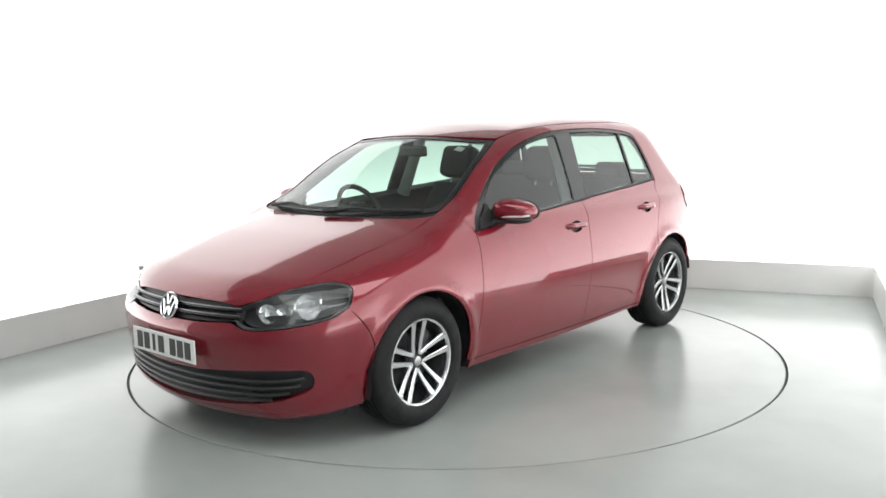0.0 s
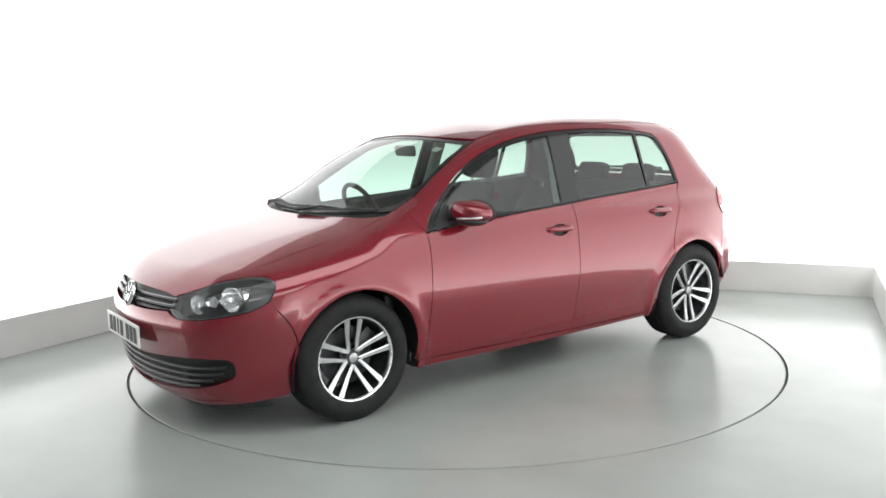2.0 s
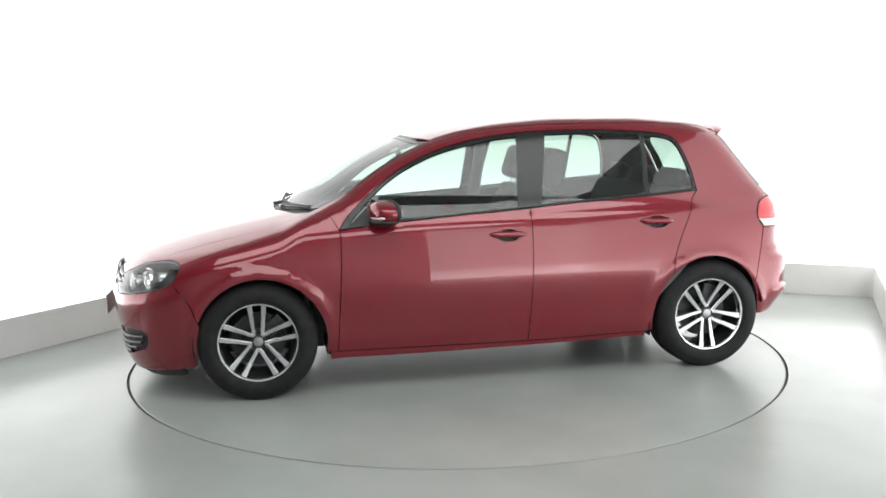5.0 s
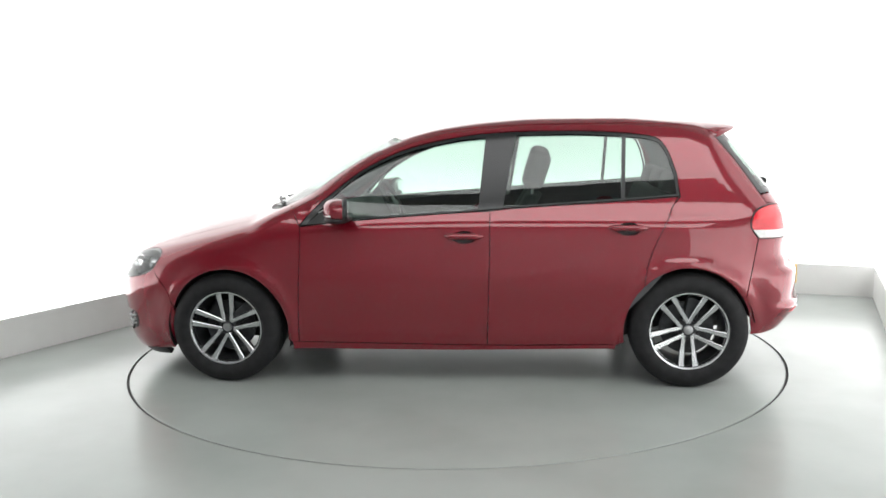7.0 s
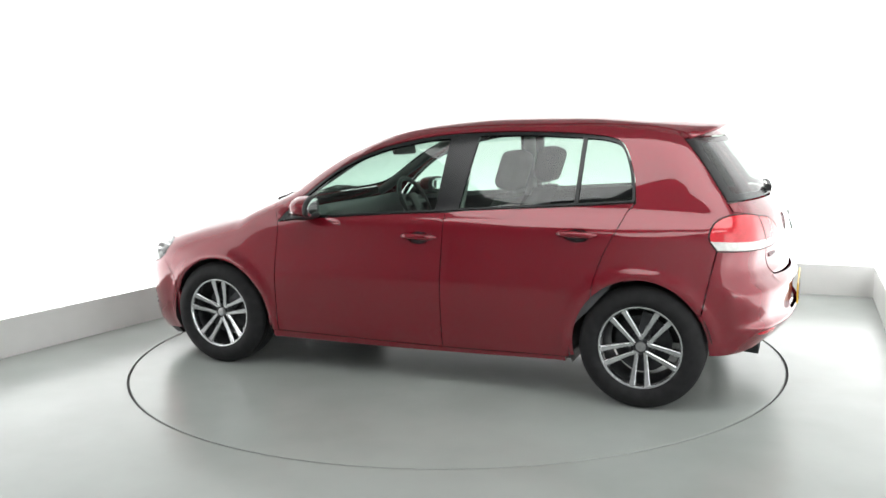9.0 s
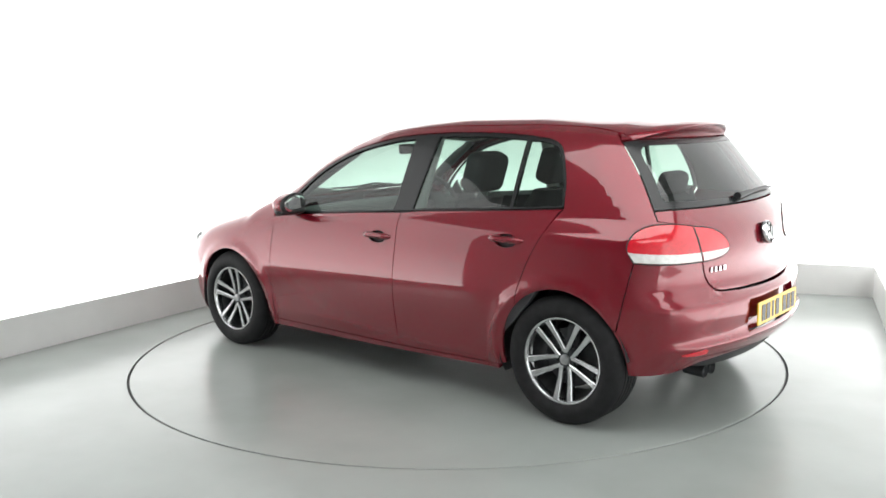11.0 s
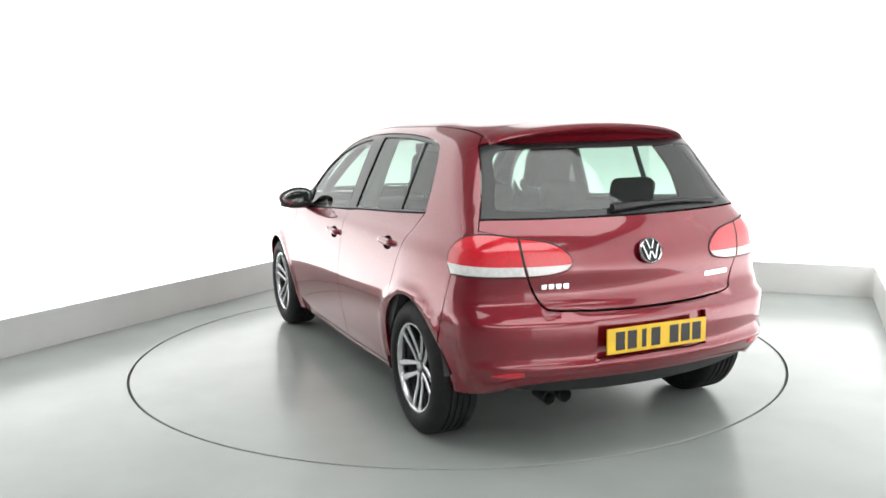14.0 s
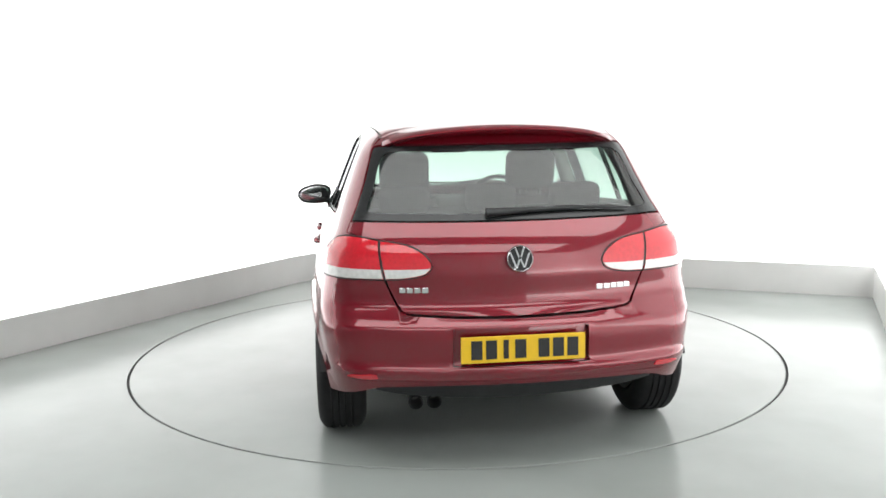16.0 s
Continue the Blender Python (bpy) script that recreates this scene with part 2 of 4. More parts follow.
class EndRays:
    """Round a vertical axis, to wrap the nose (way = 1) or the tail (way = -1)."""
    def __init__(self, cx, way):
        self.cx, self.w = cx, way
    def uv(self, p):
        return np.c_[0.8 * np.arctan2(p[:, 1], (p[:, 0] - self.cx) * self.w), p[:, 2]]
    def xyz(self, q, off=0.0):
        c, s, z = np.cos(q[:, 0] / 0.8), np.sin(q[:, 0] / 0.8), q[:, 1]
        r = solve(lambda v: Fbody(self.cx + self.w * v * c, v * s, z) - off, np.full(len(c), 0.05), np.full(len(c), 1.5))
        return np.c_[self.cx + self.w * r * c, r * s, z]


class RollRays:
    """Round a lengthwise axis, to wrap from the side on to the top."""
    def __init__(self, sign, y0, z0):
        self.s, self.y0, self.z0 = sign, y0, z0
    def uv(self, p):
        return np.c_[p[:, 0], 0.5 * np.arctan2(p[:, 2] - self.z0, self.s * p[:, 1] - self.y0)]
    def xyz(self, q, off=0.0):
        x, c, s = q[:, 0], np.cos(q[:, 1] / 0.5), np.sin(q[:, 1] / 0.5)
        r = solve(lambda v: Fbody(x, self.y0 + v * c, self.z0 + v * s) - off, np.full(len(x), 0.02), np.full(len(x), 1.4))
        return np.c_[x, self.s * (self.y0 + r * c), self.z0 + r * s]


def S(x, z, sharp=0):
    """A point of an outline, given by its place in the side view."""
    y = solve(lambda v: Fbody(np.array([x]), v, np.array([z])), np.zeros(1), np.full(1, 1.2))[0]
    return (x, y, z, sharp)


def T(x, y, sharp=0):
    """A point of an outline, given by its place in the plan."""
    z = solve(lambda v: Fbody(np.array([x]), np.array([y]), v), np.full(1, 0.45), np.full(1, 1.7))[0]
    return (x, y, z, sharp)


def snap(pts, rays):
    """Draw outline points on to the skin along the given rays."""
    P = rays.xyz(rays.uv(np.array([p[:3] for p in pts], float)))
    return [(*map(float, q), *p[3:]) for q, p in zip(P, pts)]


def flip(pts):
    return [(p[0], -p[1], *p[2:]) for p in pts]


def both(half):
    """A closed outline from its left half, given from centre line to centre line."""
    return list(half) + flip([p for p in half if abs(p[1]) > 1e-6][::-1])


def arch(cx, a0, a1, n=14):
    rx, rz = (0.345, 0.352) if cx > 0 else (0.335, 0.356)
    return [S(cx + rx * math.cos(radians(a)), 0.307 + rz * math.sin(radians(a)), 1 if i in (0, n - 1) else 0) for i, a in enumerate(np.linspace(a0, a1, n))]


def smooth_loop(pts, step):
    """Closed curve through points; a point with a fourth value of 1 is a corner."""
    P = np.array([p[:3] for p in pts], float)
    C = [len(p) > 3 and bool(p[3]) for p in pts]
    n, out = len(P), []
    for i in range(n):
        p1, p2 = P[i], P[(i + 1) % n]
        L = np.linalg.norm(p2 - p1)
        m1 = (p2 - p1) if C[i] else (p2 - P[i - 1]) * L / max(np.linalg.norm(p2 - p1) + np.linalg.norm(p1 - P[i - 1]), 1e-6)
        m2 = (p2 - p1) if C[(i + 1) % n] else (P[(i + 2) % n] - p1) * L / max(np.linalg.norm(P[(i + 2) % n] - p2) + L, 1e-6)
        k = max(1, int(math.ceil(L / step)))
        for t in np.arange(k) / k:
            out.append((2*t**3 - 3*t**2 + 1)*p1 + (t**3 - 2*t**2 + t)*m1 + (-2*t**3 + 3*t**2)*p2 + (t**3 - t**2)*m2)
    return np.array(out)


def inset(q, d):
    """Draw a closed 2D loop in by d."""
    area = 0.5 * np.sum(q[:, 0] * np.roll(q[:, 1], -1) - np.roll(q[:, 0], -1) * q[:, 1])
    t = np.roll(q, -1, 0) - np.roll(q, 1, 0)
    t /= np.linalg.norm(t, axis=1)[:, None] + 1e-9
    return q + d * np.sign(area) * np.c_[-t[:, 1], t[:, 0]]


def within(q, loop):
    x, y = q[:, 0][:, None], q[:, 1][:, None]
    x1, y1 = loop[:, 0][None], loop[:, 1][None]
    x2, y2 = np.roll(loop[:, 0], -1)[None], np.roll(loop[:, 1], -1)[None]
    cross = ((y1 > y) != (y2 > y)) & (x < (x2 - x1) * (y - y1) / (y2 - y1 + 1e-12) + x1)
    return cross.sum(1) % 2 == 1


def gradient(p, h=0.004):
    x, y, z = p[:, 0], p[:, 1], p[:, 2]
    g = np.c_[Fbody(x + h, y, z) - Fbody(x - h, y, z), Fbody(x, y + h, z) - Fbody(x, y - h, z), Fbody(x, y, z + h) - Fbody(x, y, z - h)]
    return g / (np.linalg.norm(g, axis=1)[:, None] + 1e-9)


def panel(name, outline, rays, mat, parent, label="", holes=(), grid=0.03, gap=0.0022, depth=0.016, off=0.0, step=0.018):
    """A sheet of the car's skin inside an outline, with turned-in edges."""
    loops = [inset(rays.uv(smooth_loop(outline, step)), gap)] + [inset(rays.uv(smooth_loop(h, step)), -gap) for h in holes]
    lo, hi = loops[0].min(0), loops[0].max(0)
    gx, gy = np.meshgrid(np.arange(lo[0], hi[0], grid), np.arange(lo[1], hi[1], grid))
    gx = gx + (np.arange(gx.shape[0])[:, None] % 2) * grid / 2
    q = np.c_[gx.ravel(), gy.ravel()]
    keep = within(q, loops[0])
    for h in loops[1:]:
        keep &= ~within(q, h)
    q = q[keep]
    edge = np.concatenate(loops)
    if len(q):
        far = np.array([np.min(np.sum((edge - p) ** 2, 1)) for p in q]) > (0.4 * grid) ** 2
        q = q[far]
    pts = np.concatenate([edge, q])
    segs, base = [], 0
    for l in loops:
        segs += [(base + i, base + (i + 1) % len(l)) for i in range(len(l))]
        base += len(l)
    vo, _, fo, _, _, _ = delaunay_2d_cdt([Vector(p) for p in pts], segs, [], 0, 1e-6)
    uv = np.array([tuple(v) for v in vo])
    tri = np.array([tuple(f) for f in fo if len(f) == 3])
    cen = uv[tri].mean(1)
    ok = within(cen, loops[0])
    for h in loops[1:]:
        ok &= ~within(cen, h)
    tri = tri[ok]
    p = rays.xyz(uv, off)
    nrm = gradient(p)
    face = np.cross(p[tri[:, 1]] - p[tri[:, 0]], p[tri[:, 2]] - p[tri[:, 0]])
    turn = np.sum(face * nrm[tri[:, 0]], 1) < 0
    tri[turn] = tri[turn][:, ::-1]
    # rim: boundary edges drawn inwards
    count = {}
    for t in tri:
        for a, b in ((t[0], t[1]), (t[1], t[2]), (t[2], t[0])):
            count[(a, b)] = count.get((a, b), 0) + 1
    rim = [(a, b) for (a, b) in count if (b, a) not in count]
    verts, norms, faces = [tuple(v) for v in p], [tuple(v) for v in nrm], [tuple(int(i) for i in t) for t in tri]
    if depth:
        for a, b in rim:
            e = p[b] - p[a]
            side = np.cross(e, nrm[a])
            side /= np.linalg.norm(side) + 1e-9
            k = len(verts)
            verts += [tuple(p[a]), tuple(p[b]), tuple(p[b] - depth * nrm[b]), tuple(p[a] - depth * nrm[a])]
            norms += [tuple(side)] * 4
            faces.append((k + 1, k, k + 3, k + 2))
    me = bpy.data.meshes.new(name)
    me.from_pydata(verts, [], faces)
    me.update()
    me.shade_smooth()
    me.normals_split_custom_set_from_vertices(norms)
    return link(name, me, mat, parent, label)


def strip(name, pts, rays, mat, parent, height, proud, label="", sides=6):
    """A slim bar that follows the skin along a line of points."""
    P = rays.xyz(rays.uv(np.array([p[:3] for p in pts], float)), proud)
    return part(name, tube([tuple(v) for v in P], height / 2, sides), mat, parent, label, angle=40)


# ---------------------------------------------------------------- studio
RING = 2.0168


def plan_wall(name, line, z0, z1, thick, mat, label, category):
    """An upright wall along a plan line, thickened away from the room's middle."""
    bm = bmesh.new()
    P = [Vector((x, y, 0)) for x, y in line]
    rows = []
    for i, p in enumerate(P):
        d = (P[min(i + 1, len(P) - 1)] - P[max(i - 1, 0)]).normalized()
        n = Vector((-d.y, d.x, 0))
        if n.dot(p) < 0:
            n = -n
        q = p + thick * n
        rows.append([bm.verts.new((p.x, p.y, z0)), bm.verts.new((p.x, p.y, z1)), bm.verts.new((q.x, q.y, z1)), bm.verts.new((q.x, q.y, z0))])
    for a, b in zip(rows, rows[1:]):
        for k in range(4):
            bm.faces.new((a[k], b[k], b[(k + 1) % 4], a[(k + 1) % 4]))
    bm.faces.new(rows[0])
    bm.faces.new(rows[-1][::-1])
    ob = part(name, bm, mat, None, angle=30)
    return tagged(ob, label, category, kind="structure")


def bend(a, corner, b, r, n=14):
    """Plan line a - corner - b with the corner rounded."""
    A, C, B = Vector(a), Vector(corner), Vector(b)
    d1, d2 = (A - C).normalized(), (B - C).normalized()
    half = math.acos(max(-1, min(1, d1.dot(d2)))) / 2
    cut = r / math.tan(half)
    p1, p2 = C + d1 * cut, C + d2 * cut
    mid = C + (d1 + d2).normalized() * (r / math.sin(half))
    out = [A]
    a1, a2 = math.atan2(p1.y - mid.y, p1.x - mid.x), math.atan2(p2.y - mid.y, p2.x - mid.x)
    turn = (a2 - a1 + math.pi) % (2 * math.pi) - math.pi
    for k in range(n + 1):
        t = a1 + turn * k / n
        out.append(mid + r * Vector((math.cos(t), math.sin(t))))
    return [tuple(v) for v in out + [B]]


LEFT_FAR, CORNER, RIGHT_CORNER = (-4.04, -2.0), (-1.07, 3.16), (3.40, 1.34)
RIGHT_END = (2.82, -0.08)


def build_studio():
    line = bend(LEFT_FAR, CORNER, RIGHT_CORNER, 1.1)
    # these walls are no lamps; glow is added for whiteness and reflections
    plan_wall("wall_left_back", line, -0.02, 3.3, 0.12, WHITEWALL, "white studio wall with a curved corner and an added glow", "wall")
    plan_wall("wall_right", [(3.402, 1.337), RIGHT_END, (3.2, -2.2)], -0.02, 3.3, 0.12, WHITEWALL, "white studio return wall with an added glow", "wall")
    # unseen wall, added so the doors and tailgate reflect something bright
    plan_wall("wall_right_front", [(3.202, -2.203), (4.7, -7.38), (2.4, -7.42)], -0.02, 3.3, 0.12, WHITEWALL, "unseen white wall, glow added for bright reflections in the car", "wall")
    # unseen walls without glow, added to keep the camera side's reflections dark
    plan_wall("wall_left_front", [(-4.042, -2.004), (-6.402, -6.103), (-6.6, -7.38)], -0.02, 3.3, 0.12, GREYWALL, "unseen grey wall beside the camera, added for darker reflections", "wall")
    plan_wall("wall_camera_side", [(2.398, -7.42), (-6.6, -7.42)], -0.02, 3.3, 0.12, GREYWALL, "unseen grey wall behind the camera, added for darker reflections", "wall")
    # skirting board, a thick painted kerb before the wall
    def inner(ln, d):
        out = []
        P = [Vector(p) for p in ln]
        for i, p in enumerate(P):
            t = (P[min(i + 1, len(P) - 1)] - P[max(i - 1, 0)]).normalized()
            n = Vector((-t.y, t.x))
            if n.dot(p) > 0:
                n = -n
            out.append(tuple(p + d * n))
        return out
    plan_wall("baseboard_left_back", inner(line, 0.03), -0.01, 0.25, 0.03, SKIRT, "off-white painted deep skirting board", "skirting")
    plan_wall("baseboard_right", inner([(3.37, 1.30), RIGHT_END], 0.03), -0.01, 0.25, 0.03, SKIRT, "off-white painted deep skirting board", "skirting")
    # floor sheet with a round opening for the turntable
    bm = bmesh.new()
    n, radii = 160, (RING + 0.007, 2.6, 3.6, 6.0, 11.0)
    rings = [[bm.verts.new((r * math.cos(2 * math.pi * k / n), r * math.sin(2 * math.pi * k / n), 0)) for k in range(n)] for r in radii]
    low = [bm.verts.new((radii[0] * math.cos(2 * math.pi * k / n), radii[0] * math.sin(2 * math.pi * k / n), -0.08)) for k in range(n)]
    for a, b in zip([low] + rings, rings):
        for k in range(n):
            bm.faces.new((a[k], a[(k + 1) % n], b[(k + 1) % n], b[k]))
    tagged(part("floor", bm, FLOOR, angle=30), "grey-green glossy painted studio floor, lightly stained", "floor", kind="structure")
    # pit is coloured near black as the shade in the ring gap
    bm = lathe([(0, -0.081), (RING + 0.02, -0.081), (RING + 0.02, -0.12), (0, -0.12)], 64, "Z")
    tagged(part("turntable_pit", bm, PIT, angle=30), "pit under the turntable, coloured dark for the gap's shade", "pit", kind="structure")
    # unseen ceiling, its grey chosen to darken reflections on the car's upper panels
    bm = bmesh.new()
    bmesh.ops.create_cube(bm, size=1.0)
    bmesh.ops.transform(bm, matrix=pose(0, -2.0, 3.37) @ Matrix.Diagonal((14, 12.5, 0.12, 1)), verts=bm.verts)
    tagged(part("ceiling", bm, CEILING), "unseen mid-grey ceiling closing the studio", "ceiling", kind="structure")


def build_turntable():
    disc = new("turntable")
    tagged(disc, "flush round turntable painted like the grey floor", "turntable")
    prof = [(0, 0.0), (1.0, 0.0), (RING - 0.010, 0.0), (RING - 0.007, -0.003), (RING - 0.007, -0.06), (0, -0.06)]
    part("deck", lathe(prof, 160, "Z"), FLOOR, disc, angle=30)
    # dark ring stands in for the shade inside the open gap
    part("gap_shade_ring", lathe([(RING - 0.0075, -0.008), (RING + 0.0055, -0.008), (RING + 0.0055, -0.03), (RING - 0.0075, -0.03)], 160, "Z"), PIT, disc, "dark ring painted as the shade in the gap", angle=30)
    part("pivot", lathe([(0, -0.06), (0.3, -0.06), (0.3, -0.081), (0, -0.081)], 32, "Z"), STEEL, disc, angle=30)
    return disc


def build_lights():
    def unit(name, sx, sy, mat, label):
        e = new(name)
        tagged(e, label, "ceiling light", "studio lights")
        bm = box(0, 0, 0.045, sx, sy, 0.06, 0.008)
        part("housing", bm, WHITEPAINT, e)
        part("diffuser", box(0, 0, 0.006, sx - 0.04, sy - 0.04, 0.02, 0.004), mat, e, "glowing white diffuser")
        return e
    # light panels out of view, added to brighten the floor and car
    first = unit("added_light_panel", 4.8, 1.7, DIFFUSER, "added glowing panel out of view above the studio")
    spots = [(0.3, -5.4), (0.3, -2.6)]
    for i, (x, y) in enumerate(spots):
        m = pose(x, y, 3.235)
        if i == 0:
            first.matrix_basis = m
        else:
            copy_thing(first, m)


build_studio()
turntable = build_turntable()
build_lights()

# ---------------------------------------------------------------- the car
car = new("car")
tagged(car, "dark metallic red five-door hatchback with alloy wheels, parked on the turntable", "car")

NOSE_RAYS, TAIL_RAYS, TOP_RAYS = EndRays(1.2, 1), EndRays(-1.1, -1), TopRays()

# shared seams of the left side; the right side is mirrored
HOOD_EDGE = [T(2.012, 0.41, 1), T(1.95, 0.513), T(1.86, 0.590), T(1.70, 0.630), T(1.40, 0.655), T(1.10, 0.672), T(0.985, 0.675, 1)]
LAMP_TOP = HOOD_EDGE[:3] + [T(1.785, 0.652), T(1.715, 0.708), S(1.668, 0.735)]
LAMP_LOW = [(1.715, 0.815, 0.655, 1), (1.78, 0.79, 0.62), (1.87, 0.74, 0.597), (1.99, 0.62, 0.574), (2.045, 0.49, 0.568), (2.055, 0.42, 0.60, 1)]
BUMPER_F = [S(1.585, 0.40), S(1.60, 0.46), S(1.63, 0.54), S(1.715, 0.648, 1)]
DOOR_A = [S(0.838, 0.893, 1), S(0.832, 0.80), S(0.85, 0.50), S(0.868, 0.235, 1)]
DOOR_B = [S(-0.222, 0.968, 1), S(-0.222, 0.80), S(-0.212, 0.50), S(-0.200, 0.222, 1)]
DOOR_C = [S(-1.243, 1.036, 1), S(-1.20, 0.985), S(-1.175, 0.93), S(-1.10, 0.78), S(-1.056, 0.65), S(-1.0453, 0.5631, 1)]
SCREEN_EDGE = [(0.93, 0.668, 0.99, 1), (0.77, 0.655, 1.065), (0.52, 0.61, 1.225), (0.30, 0.555, 1.352, 1)]
ROOF_EDGE = [T(0.29, 0.553, 1), T(0.10, 0.562), T(-0.30, 0.567), T(-0.70, 0.565), T(-1.10, 0.552), T(-1.405, 0.535, 1)]
BELT = [S(0.84, 0.897, 1), S(0.55, 0.924), S(0.0, 0.96), S(-0.222, 0.976), S(-0.35, 0.985), S(-0.9, 1.015), S(-1.235, 1.037, 1)]
WIN_TOP = [S(-1.238, 1.06), S(-1.222, 1.17), S(-1.155, 1.325), S(-1.06, 1.364), S(-0.70, 1.393), S(-0.24, 1.389), S(-0.02, 1.366), S(0.26, 1.304), S(0.47, 1.213), S(0.64, 1.095), S(0.785, 0.967)]
GATE_SIDE = [(-1.435, 0.555, 1.35, 1), (-1.54, 0.588, 1.20), (-1.625, 0.628, 1.035), (-1.655, 0.652, 0.995, 1)]
TAIL_OUT = [(-1.80, 0.567, 0.968, 1), (-1.74, 0.635, 0.982), (-1.66, 0.70, 0.978), (-1.612, 0.755, 0.945), (-1.60, 0.80, 0.88), (-1.645, 0.815, 0.815, 1)]
TAIL_LOW = [(-1.645, 0.815, 0.815, 1), (-1.75, 0.77, 0.812), (-1.82, 0.68, 0.81), (-1.865, 0.567, 0.808, 1)]
BUMPER_R = [S(-1.645, 0.812, 1), S(-1.61, 0.66), S(-1.578, 0.50, 1)]
LAMP_LOW = snap(LAMP_LOW, NOSE_RAYS)
SCREEN_EDGE = snap(SCREEN_EDGE, TOP_RAYS)
GATE_SIDE, TAIL_OUT, TAIL_LOW = snap(GATE_SIDE, TAIL_RAYS), snap(TAIL_OUT, TAIL_RAYS), snap(TAIL_LOW, TAIL_RAYS)
ARCH_F0, ARCH_R0 = 1.268, -1.278


def body_side(s):
    f = (lambda L: L) if s > 0 else flip
    side, roll = SideRays(s), RollRays(s, 0.35, 0.55)
    # front wing
    outline = LAMP_TOP[3:] + BUMPER_F[::-1] + [(*S(1.588, 0.44)[:3], 1)] + arch(ARCH_F0, 22, 190)[1:] + [S(0.905, 0.236, 1)] + DOOR_A[::-1] + [SCREEN_EDGE[0]] + HOOD_EDGE[:1:-1]
    panel("front_wing", f(outline), roll, RED, car)
    # doors, below the glass
    def cup_line(x, z):
        return [S(x + 0.068, z - 0.004), S(x + 0.035, z + 0.026), S(x - 0.03, z + 0.027), S(x - 0.062, z - 0.002), S(x - 0.038, z - 0.027), S(x + 0.03, z - 0.030)]
    grips = {"front_door_handle": (-0.085, 0.832), "rear_door_handle": (-0.965, 0.872)}
    panel("front_door", f(DOOR_A + DOOR_B[::-1] + [S(0.0, 0.958), S(0.55, 0.922)]), side, RED, car, holes=[f(cup_line(*grips["front_door_handle"]))])
    outline = DOOR_B + [S(-0.90, 0.232, 1)] + arch(ARCH_R0, -10, 46, 9) + DOOR_C[-2:0:-1] + [S(-1.235, 1.033, 1), S(-0.9, 1.011), S(-0.35, 0.981)]
    panel("rear_door", f(outline), side, RED, car, holes=[f(cup_line(*grips["rear_door_handle"]))])
    # pillar, roof rail and rear quarter in one stamping
    a0 = 46
    outline = SCREEN_EDGE + ROOF_EDGE + GATE_SIDE + TAIL_OUT[1:] + BUMPER_R[1:] + arch(ARCH_R0, 146, a0, 12) + DOOR_C[-2::-1] + WIN_TOP + [S(0.84, 0.897, 1)]
    panel("side_frame", f(outline), RollRays(s, 0.2, 0.6), RED, car)
    # sill under the doors
    panel("sill", f([S(0.905, 0.236, 1), S(0.868, 0.235), S(-0.2, 0.222), S(-0.90, 0.232, 1), S(-0.90, 0.205, 1), S(0.0, 0.188), S(0.905, 0.19, 1)]), side, RED, car, depth=0.06)
    # glass and black frames
    fr = [S(0.79, 0.915, 1), S(0.55, 0.937), S(0.0, 0.972), S(-0.155, 0.982, 1), S(-0.19, 1.362, 1), S(-0.02, 1.345), S(0.26, 1.283), S(0.47, 1.192), S(0.62, 1.085)]
    re = [S(-0.295, 0.993, 1), S(-0.9, 1.029), S(-0.925, 1.030, 1), S(-0.94, 1.358, 1), S(-0.70, 1.373), S(-0.365, 1.374, 1)]
    qu = [S(-0.95, 1.031, 1), S(-1.222, 1.050, 1), S(-1.205, 1.165), S(-1.145, 1.312), S(-1.06, 1.345), S(-0.965, 1.355, 1)]
    outer = BELT + WIN_TOP
    panel("window_surround", f(outer), side, GLOSSBLACK, car, "gloss black window surround and pillar", holes=[f(fr), f(re), f(qu)], off=-0.003, depth=0.02)
    panel("front_door_window", f(fr), side, GLASS, car, "tinted door glass", off=-0.010, gap=-0.004, depth=0)
    panel("rear_door_window", f(re), side, GLASS, car, "tinted door glass", off=-0.010, gap=-0.004, depth=0)
    panel("quarter_window", f(qu), side, GLASS, car, "tinted quarter glass", off=-0.010, gap=-0.004, depth=0)
    # door handles: a grip bar over a hollow in the sheet
    for name, (x, z) in grips.items():
        h = panel(name, f(cup_line(x, z)), side, RED, car, "body-coloured handle over a shaded hollow", off=-0.030, depth=0, gap=-0.006, grid=0.02)
        rim = [tuple(v) for v in smooth_loop(f(cup_line(x, z)), 0.012)]
        low = side.xyz(side.uv(np.array(rim)), -0.031)
        bm = bmesh.new()
        rows = [(bm.verts.new(a), bm.verts.new(b)) for a, b in zip(rim, map(tuple, low))]
        for k in range(len(rows)):
            a, b = rows[k], rows[(k + 1) % len(rows)]
            bm.faces.new((a[0], b[0], b[1], a[1]))
        part("cup", bm, RED, h, smooth=True)
        pts = [S(x + 0.108 - 0.205 * k / 12, z + 0.008 - 0.004 * k / 12) for k in range(13)]
        P = side.xyz(side.uv(np.array([p[:3] for p in f(pts)])), 0.014)
        for k, d in ((0, 0.018), (1, 0.006), (11, 0.006), (12, 0.018)):
            P[k, 1] -= s * d
        part("grip", tube([tuple(v) for v in P], [0.006, 0.013] + [0.0165] * 9 + [0.013, 0.007], 12, squash=1.05), RED, h, angle=60)
    # head lamp: dark bowl, chrome reflectors, clear cover
    lampline = LAMP_TOP + LAMP_LOW
    bowl = panel("head_lamp", f(lampline), NOSE_RAYS, LAMPDARK, car, "clear-lensed headlamp with chrome reflectors", off=-0.075, depth=0, gap=-0.002)
